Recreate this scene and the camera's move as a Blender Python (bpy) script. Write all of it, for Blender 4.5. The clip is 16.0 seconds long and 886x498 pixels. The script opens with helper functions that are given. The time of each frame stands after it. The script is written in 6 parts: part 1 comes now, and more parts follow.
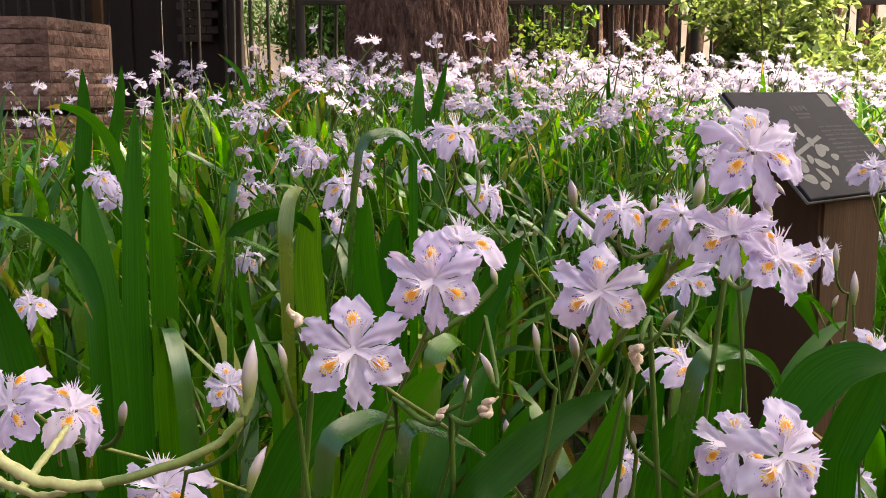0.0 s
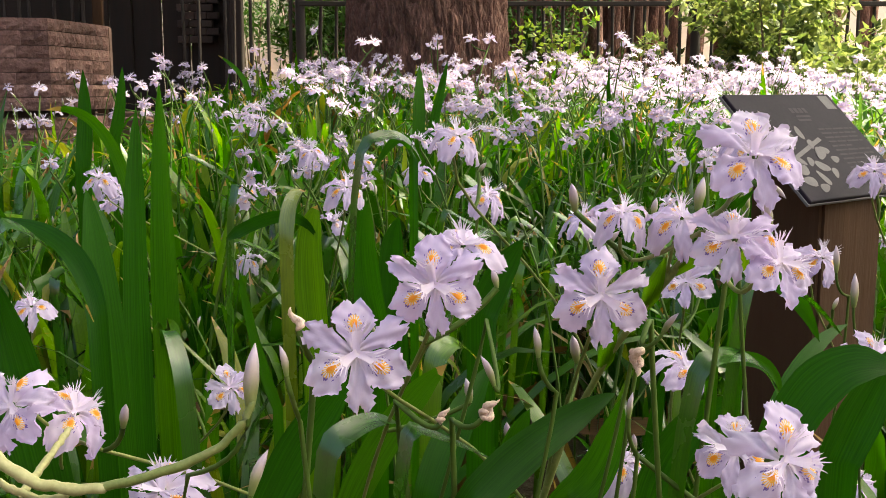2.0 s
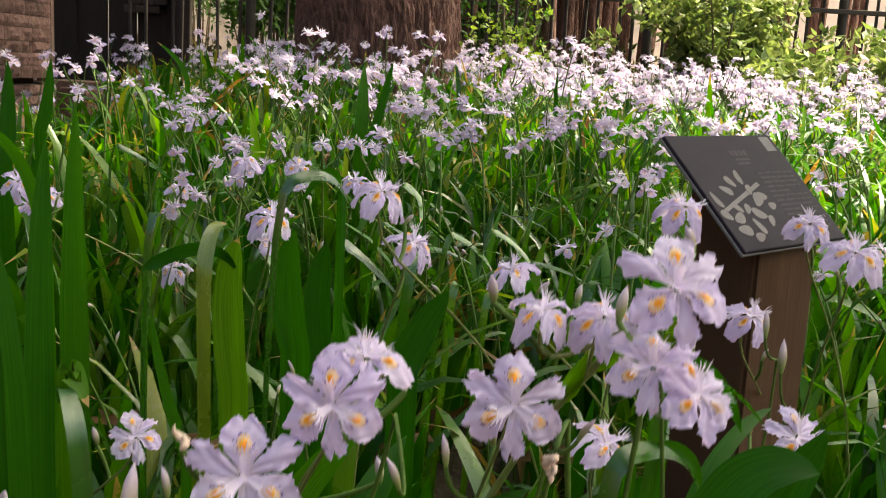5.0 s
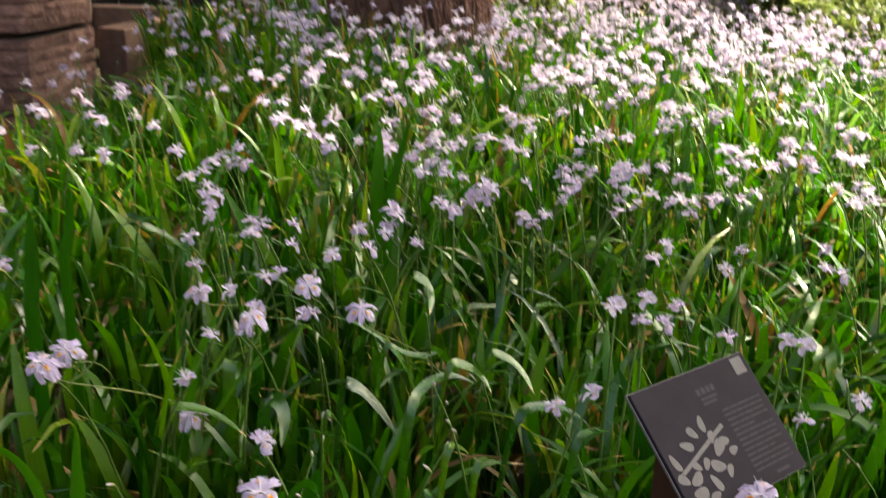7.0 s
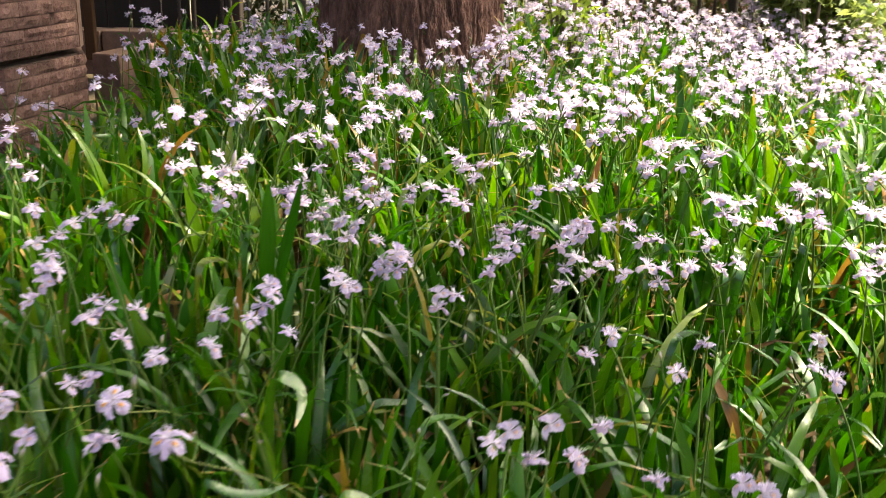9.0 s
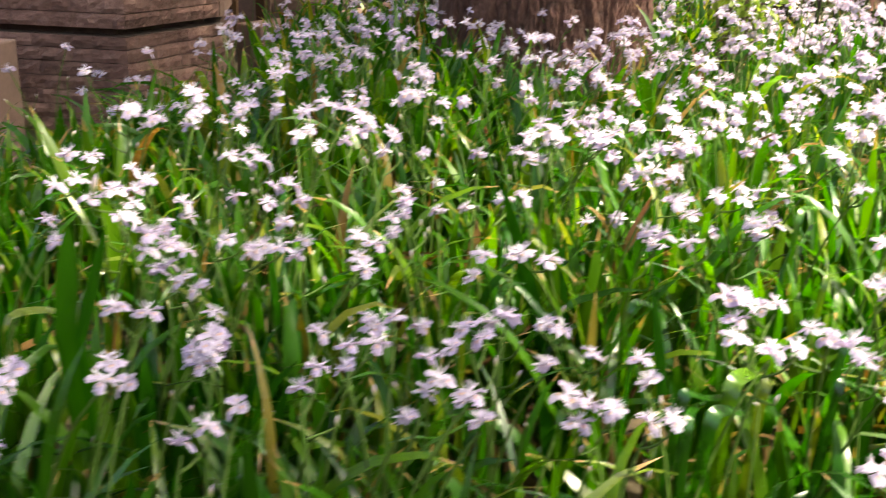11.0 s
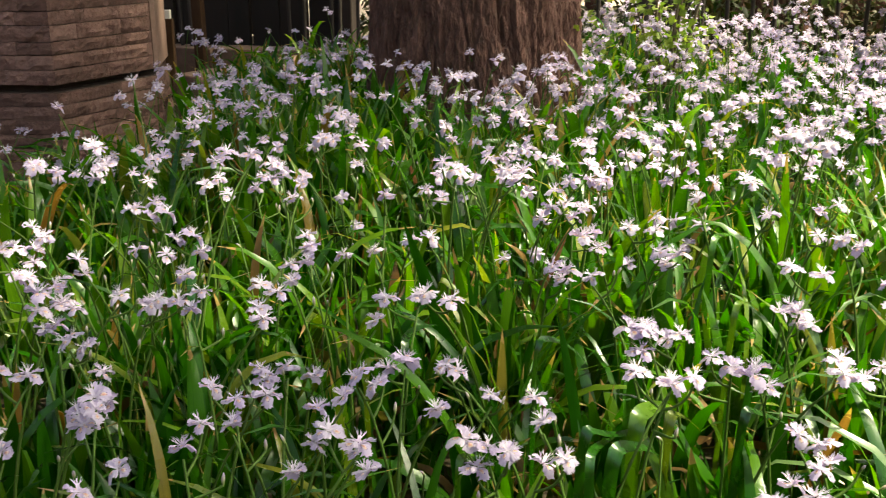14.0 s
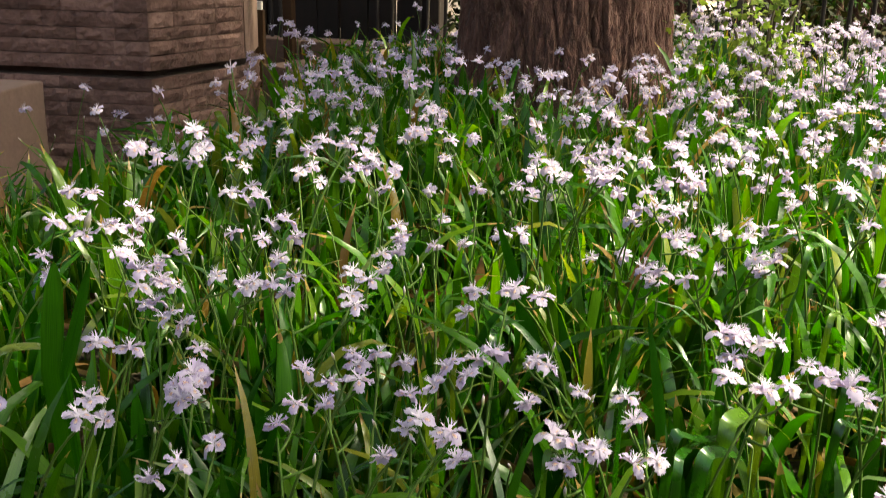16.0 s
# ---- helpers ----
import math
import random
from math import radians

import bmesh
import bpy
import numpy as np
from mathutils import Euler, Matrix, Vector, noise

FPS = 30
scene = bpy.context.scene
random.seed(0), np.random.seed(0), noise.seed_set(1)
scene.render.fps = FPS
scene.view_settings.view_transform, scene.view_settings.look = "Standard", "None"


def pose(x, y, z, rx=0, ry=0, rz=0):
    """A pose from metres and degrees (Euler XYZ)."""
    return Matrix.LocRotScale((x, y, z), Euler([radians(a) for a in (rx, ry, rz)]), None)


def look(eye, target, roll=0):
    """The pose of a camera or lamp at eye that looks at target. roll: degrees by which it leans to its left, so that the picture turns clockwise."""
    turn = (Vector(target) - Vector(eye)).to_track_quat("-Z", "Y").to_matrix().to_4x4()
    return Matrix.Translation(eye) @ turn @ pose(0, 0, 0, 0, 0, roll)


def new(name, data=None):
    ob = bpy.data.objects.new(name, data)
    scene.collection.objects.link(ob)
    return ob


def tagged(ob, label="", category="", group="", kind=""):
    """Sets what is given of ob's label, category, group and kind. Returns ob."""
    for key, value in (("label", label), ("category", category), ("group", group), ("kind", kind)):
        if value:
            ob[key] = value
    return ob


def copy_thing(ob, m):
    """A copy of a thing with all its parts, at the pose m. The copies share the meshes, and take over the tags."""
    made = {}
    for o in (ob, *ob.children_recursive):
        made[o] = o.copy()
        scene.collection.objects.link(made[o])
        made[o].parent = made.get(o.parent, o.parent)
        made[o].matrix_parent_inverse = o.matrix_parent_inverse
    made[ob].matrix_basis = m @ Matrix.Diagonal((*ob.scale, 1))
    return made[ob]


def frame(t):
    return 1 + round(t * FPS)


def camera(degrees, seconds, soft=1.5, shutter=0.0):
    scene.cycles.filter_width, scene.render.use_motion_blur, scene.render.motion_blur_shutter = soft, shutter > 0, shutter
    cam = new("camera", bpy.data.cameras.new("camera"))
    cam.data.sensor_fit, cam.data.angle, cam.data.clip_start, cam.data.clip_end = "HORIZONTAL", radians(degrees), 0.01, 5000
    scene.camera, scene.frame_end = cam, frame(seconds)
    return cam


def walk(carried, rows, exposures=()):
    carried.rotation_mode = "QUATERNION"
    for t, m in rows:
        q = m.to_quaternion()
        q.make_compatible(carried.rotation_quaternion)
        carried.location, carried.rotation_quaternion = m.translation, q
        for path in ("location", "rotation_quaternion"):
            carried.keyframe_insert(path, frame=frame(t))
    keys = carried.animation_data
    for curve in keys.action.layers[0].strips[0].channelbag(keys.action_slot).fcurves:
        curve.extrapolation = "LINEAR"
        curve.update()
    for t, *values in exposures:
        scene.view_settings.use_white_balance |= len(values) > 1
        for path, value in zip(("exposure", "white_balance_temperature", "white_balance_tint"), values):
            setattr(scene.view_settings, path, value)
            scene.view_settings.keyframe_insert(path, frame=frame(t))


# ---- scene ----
cam = camera(47.5, 16.0, 0.9, 0.75)
PATH = [
    (0, (0, 0, 0.62), (0, 1.975, 0.307), 0),
    (0.5, (0.0005, -0.0004, 0.6207), (-0.0028, 1.977, 0.3099), 0.05),
    (1, (-0.0006, -0.0001, 0.6221), (-0.0048, 1.977, 0.3111), -0.05),
    (1.5, (-0.0004, -0.0004, 0.6221), (-0.0048, 1.977, 0.3149), -0.18),
    (2, (-0.0005, -0.0006, 0.6212), (-0.0007, 1.977, 0.3101), 0.01),
    (2.5, (0.0008, -0.0011, 0.6225), (-0.0022, 1.977, 0.3068), 0.05),
    (3, (0.0004, -0.0022, 0.6236), (-0.0006, 1.977, 0.3202), -0.17),
    (3.2, (-0.0008, -0.0017, 0.6235), (-0.0014, 1.977, 0.3234), -0.28),
    (5.3, (0.016, 0.039, 0.7), (0.131, 1.998, 0.318), 3.2),
    (5.5, (0.016, 0.035, 0.767), (0.114, 1.974, 0.288), 2.4),
    (6, (0.046, 0.038, 0.952), (0.069, 1.949, 0.364), 2.1),
    (6.4, (0.078, 0.0386, 1.06), (0.0755, 1.935, 0.4247), 2.39),
    (6.5, (0.08, 0.039, 1.074), (0.071, 1.937, 0.444), 2.4),
    (6.6, (0.0794, 0.0408, 1.0823), (0.0636, 1.9423, 0.4626), 2.4),
    (6.7, (0.0779, 0.0449, 1.0873), (0.0556, 1.9475, 0.4711), 2.4),
    (6.8, (0.0761, 0.0516, 1.0899), (0.0677, 1.9582, 0.486), 2.38),
    (6.9, (0.0746, 0.061, 1.0909), (0.0771, 1.9681, 0.4884), 2.35),
    (7, (0.074, 0.073, 1.091), (0.09, 1.972, 0.465), 2.3),
    (7.1, (0.0741, 0.0877, 1.091), (0.1031, 1.983, 0.4531), 2.23),
    (7.3, (0.0757, 0.1225, 1.0912), (0.1326, 2.0146, 0.4456), 2.07),
    (7.4, (0.0781, 0.1409, 1.0915), (0.1353, 2.0323, 0.444), 2.02),
    (7.5, (0.082, 0.159, 1.092), (0.131, 2.052, 0.449), 2),
    (7.6, (0.0933, 0.1762, 1.093), (0.1117, 2.0637, 0.4319), 2.18),
    (7.8, (0.1419, 0.2107, 1.0962), (0.0789, 2.0998, 0.4426), 3.0),
    (7.9, (0.1705, 0.2297, 1.0975), (0.1027, 2.113, 0.4276), 3.25),
    (8, (0.196, 0.251, 1.098), (0.165, 2.141, 0.444), 3.1),
    (8.1, (0.2153, 0.2752, 1.098), (0.1852, 2.1571, 0.4215), 2.51),
    (8.2, (0.2294, 0.3013, 1.0979), (0.1833, 2.1828, 0.4211), 1.69),
    (8.3, (0.2407, 0.3278, 1.0978), (0.1582, 2.2096, 0.4255), 0.84),
    (8.4, (0.2515, 0.3535, 1.0975), (0.1502, 2.237, 0.4327), 0.17),
    (8.5, (0.264, 0.377, 1.097), (0.158, 2.262, 0.437), -0.1),
    (8.6, (0.2798, 0.3977, 1.0903), (0.1761, 2.2978, 0.4749), 0.39),
    (8.7, (0.298, 0.418, 1.084), (0.202, 2.324, 0.486), 1),
    (10.8, (0.776, 1.078, 1.091), (0.174, 2.86, 0.413), 0.5),
    (10.9, (0.7987, 1.097, 1.0959), (0.1786, 2.8745, 0.4206), 1.32),
    (11, (0.819, 1.113, 1.101), (0.21, 2.897, 0.432), 1.9),
    (11.1, (0.8355, 1.1259, 1.102), (0.2347, 2.9149, 0.4397), 1.71),
    (11.2, (0.8485, 1.1364, 1.1025), (0.2459, 2.9344, 0.4669), 1.12),
    (11.3, (0.859, 1.145, 1.1028), (0.2568, 2.9433, 0.4677), 0.36),
    (11.4, (0.8678, 1.1523, 1.1029), (0.2502, 2.9521, 0.4872), -0.38),
    (11.5, (0.876, 1.159, 1.103), (0.257, 2.96, 0.493), -0.9),
    (11.6, (0.8841, 1.1655, 1.1032), (0.264, 2.9688, 0.5001), -1.21),
    (12, (0.907, 1.181, 1.104), (0.337, 3.002, 0.506), -1.9),
    (12.5, (0.91, 1.179, 1.104), (0.375, 3.017, 0.524), -1.5),
    (13, (0.909, 1.174, 1.102), (0.399, 3.02, 0.527), -0.5),
    (13.5, (0.906, 1.172, 1.1), (0.383, 3.012, 0.514), -0.2),
    (14, (0.902, 1.171, 1.095), (0.346, 2.999, 0.504), -0.2),
    (14.5, (0.893, 1.17, 1.097), (0.298, 2.984, 0.499), 0.2),
    (15, (0.879, 1.161, 1.093), (0.223, 2.963, 0.523), 0.7),
    (15.5, (0.88, 1.155, 1.094), (0.181, 2.942, 0.53), 1.2),
    (16, (0.876, 1.152, 1.09), (0.187, 2.933, 0.496), 1.2),
]
walk(cam, [(t, look(eye, target, roll)) for t, eye, target, roll in PATH], exposures=[(0, 2.15, 7600, -5), (3.2, 2.18, 7600, -5), (5.5, 1.86, 7500, -8), (8.7, 2.18, 7500, -4), (11, 2.23, 7500, -7), (12.5, 1.90, 7500, -10), (14, 1.62, 7500, -12), (16, 1.67, 7500, -12)])

# ---- light ----
SUN_ELEV, SUN_AZ = 58.0, 80.0        # height, and turn to the right of straight ahead
world = bpy.data.worlds.new("sky")
scene.world = world
world.use_nodes = True
wn = world.node_tree.nodes
sky = wn.new("ShaderNodeTexSky")
sky.sky_type, sky.sun_disc = "NISHITA", False
sky.sun_elevation, sky.sun_rotation = radians(SUN_ELEV), radians(SUN_AZ)
sky.air_density, sky.dust_density = 0.75, 7.5
wn["Background"].inputs["Strength"].default_value = 0.145
world.node_tree.links.new(sky.outputs["Color"], wn["Background"].inputs["Color"])
sun_data = bpy.data.lights.new("sun", "SUN")
sun_data.energy, sun_data.angle, sun_data.color = 4.4, radians(1.5), (1.0, 0.91, 0.74)
sun = new("sun", sun_data)
sd = Vector((math.sin(radians(SUN_AZ)) * math.cos(radians(SUN_ELEV)), math.cos(radians(SUN_AZ)) * math.cos(radians(SUN_ELEV)), math.sin(radians(SUN_ELEV))))
sun.matrix_world = look(sd * 30, (0, 0, 0))


# ---- materials ----
def mat(name):
    m = bpy.data.materials.new(name)
    m.use_nodes = True
    nt = m.node_tree
    return m, nt, nt.nodes["Principled BSDF"], nt.nodes["Material Output"]


def nd(nt, kind, **vals):
    n = nt.nodes.new(kind)
    for k, v in vals.items():
        n.inputs[k.replace("_", " ")].default_value = v
    return n


def ramp(nt, src, stops, interp="LINEAR"):
    n = nt.nodes.new("ShaderNodeValToRGB")
    n.color_ramp.interpolation = interp
    els = n.color_ramp.elements
    while len(els) < len(stops):
        els.new(0.5)
    for e, (p, c) in zip(els, stops):
        e.position, e.color = p, (*c, 1)
    nt.links.new(src, n.inputs["Fac"])
    return n.outputs["Color"]


def mth(nt, op, a, b=None, c=None):
    n = nt.nodes.new("ShaderNodeMath")
    n.operation = op
    for i, v in enumerate((a, b, c)):
        if v is None:
            continue
        if isinstance(v, (int, float)):
            n.inputs[i].default_value = v
        else:
            nt.links.new(v, n.inputs[i])
    return n.outputs[0]


def mixc(nt, fac, a, b, mode="MIX"):
    n = nt.nodes.new("ShaderNodeMix")
    n.data_type, n.blend_type = "RGBA", mode
    for i, v in ((0, fac), (6, a), (7, b)):
        if isinstance(v, (int, float)):
            n.inputs[i].default_value = v
        elif isinstance(v, tuple):
            n.inputs[i].default_value = (*v, 1)
        else:
            nt.links.new(v, n.inputs[i])
    return n.outputs[2]


def noise_tex(nt, scale, detail=4.0, vec=None, rough=0.55):
    n = nd(nt, "ShaderNodeTexNoise", Scale=scale, Detail=detail, Roughness=rough)
    if vec is not None:
        nt.links.new(vec, n.inputs["Vector"])
    return n.outputs["Fac"]


def coords(nt, which="Object", scale=None):
    c = nt.nodes.new("ShaderNodeTexCoord").outputs[which]
    if scale is None:
        return c
    m = nt.nodes.new("ShaderNodeMapping")
    m.inputs["Scale"].default_value = scale
    nt.links.new(c, m.inputs["Vector"])
    return m.outputs["Vector"]


def bump(nt, p, height, strength=0.4, dist=0.01):
    b = nd(nt, "ShaderNodeBump", Strength=strength, Distance=dist)
    nt.links.new(height, b.inputs["Height"])
    nt.links.new(b.outputs["Normal"], p.inputs["Normal"])


def see_through(nt, p, out, colour, amount, normal=None):
    """Thin leaf or petal: part of the light passes through it."""
    t = nt.nodes.new("ShaderNodeBsdfTranslucent")
    nt.links.new(colour, t.inputs["Color"])
    mx = nt.nodes.new("ShaderNodeMixShader")
    mx.inputs["Fac"].default_value = amount
    nt.links.new(p.outputs[0], mx.inputs[1])
    nt.links.new(t.outputs[0], mx.inputs[2])
    nt.links.new(mx.outputs[0], out.inputs["Surface"])


def leaf_material(name, rand, stops, rough=0.23, through_=0.42, veins=26.0, spec=0.32, glow=(1.6, 1.85, 0.62)):
    """rand: 'object' or 'island', what the hue varies by."""
    m, nt, p, out = mat(name)
    if rand == "object":
        r = nt.nodes.new("ShaderNodeObjectInfo").outputs["Random"]
    else:
        r = nt.nodes.new("ShaderNodeNewGeometry").outputs["Random Per Island"]
    uv = nt.nodes.new("ShaderNodeUVMap").outputs["UV"]
    sep = nt.nodes.new("ShaderNodeSeparateXYZ")
    nt.links.new(uv, sep.inputs[0])
    u, v = sep.outputs[0], sep.outputs[1]
    base = ramp(nt, r, stops)
    blotch = noise_tex(nt, 22.0, 5.0, coords(nt, "Object"))
    base = mixc(nt, mth(nt, "MULTIPLY", blotch, 0.5), base, mixc(nt, 1.0, base, (0.62, 0.72, 0.5), "MULTIPLY"))
    stripe = mth(nt, "SINE", mth(nt, "MULTIPLY", u, veins * 6.283 / 2))
    base = mixc(nt, mth(nt, "MULTIPLY_ADD", stripe, 0.025, 0.08), base, mixc(nt, 1.0, base, (1.35, 1.3, 1.1), "MULTIPLY"))
    cv = nt.nodes.new("ShaderNodeCombineXYZ")
    nt.links.new(mth(nt, "MULTIPLY", u, 30.0), cv.inputs[0])
    nt.links.new(mth(nt, "MULTIPLY", v, 2.5), cv.inputs[1])
    nt.links.new(mth(nt, "MULTIPLY", r, 50.0), cv.inputs[2])
    fibre = noise_tex(nt, 1.0, 4.0, cv.outputs[0], 0.6)
    streak = nt.nodes.new("ShaderNodeClamp")
    nt.links.new(mth(nt, "MULTIPLY_ADD", fibre, 2.6, -0.8), streak.inputs[0])
    base = mixc(nt, streak.outputs[0], mixc(nt, 1.0, base, (1.30, 1.23, 1.1), "MULTIPLY"), mixc(nt, 1.0, base, (0.66, 0.72, 0.68), "MULTIPLY"))
    tipn = mth(nt, "MULTIPLY_ADD", noise_tex(nt, 60.0, 3.0, coords(nt, "Object")), 0.22, v)
    tip = mth(nt, "MULTIPLY", mth(nt, "GREATER_THAN", tipn, 1.05), mth(nt, "GREATER_THAN", r, 0.55))
    base = mixc(nt, tip, base, (0.28, 0.17, 0.07))
    nt.links.new(base, p.inputs["Base Color"])
    p.inputs["Roughness"].default_value = rough
    p.inputs["Specular IOR Level"].default_value = spec
    rg = mth(nt, "MULTIPLY_ADD", blotch, 0.2, rough - 0.08)
    nt.links.new(rg, p.inputs["Roughness"])
    bump(nt, p, mth(nt, "MULTIPLY_ADD", fibre, 0.8, blotch), 0.22, 0.0010)
    see_through(nt, p, out, mixc(nt, 1.0, base, glow, "MULTIPLY"), through_)
    return m


GREENS = [(0.0, (0.011, 0.056, 0.003)), (0.35, (0.020, 0.092, 0.004)), (0.65, (0.040, 0.136, 0.005)), (0.87, (0.080, 0.172, 0.009)), (0.945, (0.13, 0.17, 0.018)), (0.975, (0.16, 0.115, 0.026)), (1.0, (0.10, 0.052, 0.022))]
M_LEAF = leaf_material("iris_leaf", "object", [(q, tuple(0.84 * v for v in c)) for q, c in GREENS[:4]], 0.30, 0.45, 26.0, 0.12)
M_LEAF_GLOSS = leaf_material("glossy_iris_leaf", "object", [(q, tuple(0.75 * v for v in c)) for q, c in GREENS[:5]], 0.25, 0.28, 26.0, 0.85)
M_LEAF_STUFF = leaf_material("iris_leaf_mass", "island", [(q, (c[0] * 1.3, c[1] * 0.97, c[2] * 1.4)) for q, c in GREENS], 0.24, 0.45, 26.0, 0.42)
# shrub greens are paled in colour to give the look of haze
M_SHRUB = leaf_material("haze_pale_shrub_leaf", "island", [(0.0, (0.05, 0.085, 0.025)), (0.5, (0.15, 0.19, 0.06)), (1.0, (0.30, 0.33, 0.14))], 0.4, 0.45, 4.0, 0.38, (1.3, 1.3, 1.05))
M_SAPLING = leaf_material("sapling_leaf", "island", [(0.0, (0.13, 0.20, 0.04)), (1.0, (0.28, 0.33, 0.08))], 0.45, 0.5, 4.0, 0.38, (1.5, 1.6, 0.8))
M_CROWN = leaf_material("crown_leaf", "island", [(0.0, (0.02, 0.06, 0.01)), (1.0, (0.06, 0.13, 0.02))], 0.45, 0.25, 4.0)
# hedge shade is put into the leaf colour: dark, with little light through
M_HEDGE = leaf_material("hedge_leaf_painted_shade", "island", [(0.0, (0.012, 0.014, 0.006)), (0.6, (0.030, 0.032, 0.012)), (1.0, (0.060, 0.040, 0.024))], 0.5, 0.12, 4.0, 0.2)
M_DRY_LEAF = leaf_material("standing_dry_leaf", "object", [(0.0, (0.050, 0.024, 0.011)), (0.5, (0.115, 0.064, 0.026)), (1.0, (0.17, 0.120, 0.052))], 0.5, 0.3)
M_HERB = leaf_material("grey_green_blade", "object", [(0.0, (0.05, 0.115, 0.035)), (1.0, (0.13, 0.20, 0.085))], 0.26, 0.4, 26.0, 0.8)
M_DRY = leaf_material("dry_leaf", "island", [(0.0, (0.060, 0.026, 0.012)), (0.5, (0.13, 0.062, 0.022)), (1.0, (0.21, 0.14, 0.045))], 0.6, 0.25)


def petal_material(name, crest_share, shade):
    """u 0..1 broad outer tepal with crest and spots, 2..3 plain inner tepal, 4..5 white fringed style arm."""
    m, nt, p, out = mat(name)
    uv = nt.nodes.new("ShaderNodeUVMap").outputs["UV"]
    sep = nt.nodes.new("ShaderNodeSeparateXYZ")
    nt.links.new(uv, sep.inputs[0])
    u, v = sep.outputs[0], sep.outputs[1]
    fall = mth(nt, "LESS_THAN", u, 1.5)
    style = mth(nt, "GREATER_THAN", u, 3.5)
    uu = mth(nt, "SUBTRACT", mth(nt, "FRACT", u), 0.5)
    rnd = nt.nodes.new("ShaderNodeObjectInfo").outputs["Random"]
    isl = nt.nodes.new("ShaderNodeNewGeometry").outputs["Random Per Island"]
    grain = noise_tex(nt, 220.0, 4.0, coords(nt, "Object"))
    broad = noise_tex(nt, 30.0, 3.0, coords(nt, "Object"))
    mixr = mth(nt, "MULTIPLY_ADD", isl, 0.5, mth(nt, "MULTIPLY", rnd, 0.5))
    base = ramp(nt, mth(nt, "MULTIPLY_ADD", broad, 0.6, mth(nt, "MULTIPLY_ADD", mixr, 0.6, -0.15)), [(q, tuple(shade * w for w in c)) for q, c in ((0.0, (0.475, 0.37, 0.65)), (0.5, (0.605, 0.51, 0.715)), (1.0, (0.72, 0.66, 0.765)))])
    vein = mth(nt, "MULTIPLY", mth(nt, "SINE", mth(nt, "MULTIPLY", mth(nt, "ADD", mth(nt, "MULTIPLY", uu, mth(nt, "SUBTRACT", 1.4, v)), mth(nt, "MULTIPLY", grain, 0.04)), 95.0)), 0.5)
    base = mixc(nt, mth(nt, "MULTIPLY_ADD", vein, 0.06, 0.04), base, (0.42, 0.30, 0.72))
    # throat
    throat = mth(nt, "SUBTRACT", 1.0, mth(nt, "MULTIPLY", v, 4.0))
    base = mixc(nt, mth(nt, "MAXIMUM", mth(nt, "MULTIPLY", throat, 0.5), 0.0), base, (0.78, 0.72, 0.66))
    # distance from the crest
    du = mth(nt, "MULTIPLY", uu, 1.15)
    dv = mth(nt, "SUBTRACT", v, 0.44)
    d = mth(nt, "SQRT", mth(nt, "ADD", mth(nt, "MULTIPLY", du, du), mth(nt, "MULTIPLY", dv, dv)))
    dn = mth(nt, "ADD", d, mth(nt, "MULTIPLY_ADD", noise_tex(nt, 14.0, 4.0, uv), 0.18, -0.09))
    vor = nd(nt, "ShaderNodeTexVoronoi", Scale=15.0)
    mp = nt.nodes.new("ShaderNodeMapping")
    mp.inputs["Scale"].default_value = (1.3, 0.8, 1)
    nt.links.new(uv, mp.inputs["Vector"])
    nt.links.new(mp.outputs["Vector"], vor.inputs["Vector"])
    dot = mth(nt, "LESS_THAN", vor.outputs["Distance"], 0.42)
    ring = mth(nt, "MULTIPLY", mth(nt, "GREATER_THAN", dn, 0.17), mth(nt, "LESS_THAN", dn, 0.29))
    base = mixc(nt, mth(nt, "MULTIPLY", mth(nt, "MULTIPLY", dot, ring), mth(nt, "MULTIPLY", fall, 0.85)), base, (0.09, 0.035, 0.30))
    ray_lines = mth(nt, "GREATER_THAN", mth(nt, "SINE", mth(nt, "MULTIPLY", mth(nt, "ARCTAN2", du, dv), 17.0)), 0.1)
    crest = mth(nt, "MULTIPLY", mth(nt, "MAXIMUM", mth(nt, "LESS_THAN", dn, 0.11), mth(nt, "MULTIPLY", mth(nt, "LESS_THAN", dn, 0.20), ray_lines)), fall)
    core = mixc(nt, mth(nt, "LESS_THAN", dn, 0.08), (0.85, 0.45, 0.06), (0.86, 0.30, 0.015))
    base = mixc(nt, mth(nt, "MULTIPLY", crest, crest_share), base, core)
    halo = mth(nt, "MULTIPLY", mth(nt, "MULTIPLY", mth(nt, "GREATER_THAN", dn, 0.11), mth(nt, "LESS_THAN", dn, 0.19)), mth(nt, "MULTIPLY", fall, mth(nt, "SUBTRACT", 1.0, ray_lines)))
    base = mixc(nt, mth(nt, "MULTIPLY", halo, 0.5), base, (0.85, 0.78, 0.62))
    base = mixc(nt, mth(nt, "MULTIPLY", style, mth(nt, "MULTIPLY_ADD", v, 0.6, 0.2)), base, (0.76, 0.70, 0.80))
    nt.links.new(base, p.inputs["Base Color"])
    p.inputs["Roughness"].default_value = 0.55
    p.inputs["Sheen Weight"].default_value = 0.15
    bump(nt, p, mth(nt, "MULTIPLY_ADD", vein, 0.15, grain), 0.15, 0.0005)
    see_through(nt, p, out, mixc(nt, 1.0, base, (1.08, 1.0, 1.08), "MULTIPLY"), 0.45)
    return m


M_PETAL = petal_material("iris_petal", 1.0, 1.0)
# the smaller flowers of the bed have a fainter crest
M_PETAL_BED = petal_material("bed_iris_petal", 0.5, 0.89)


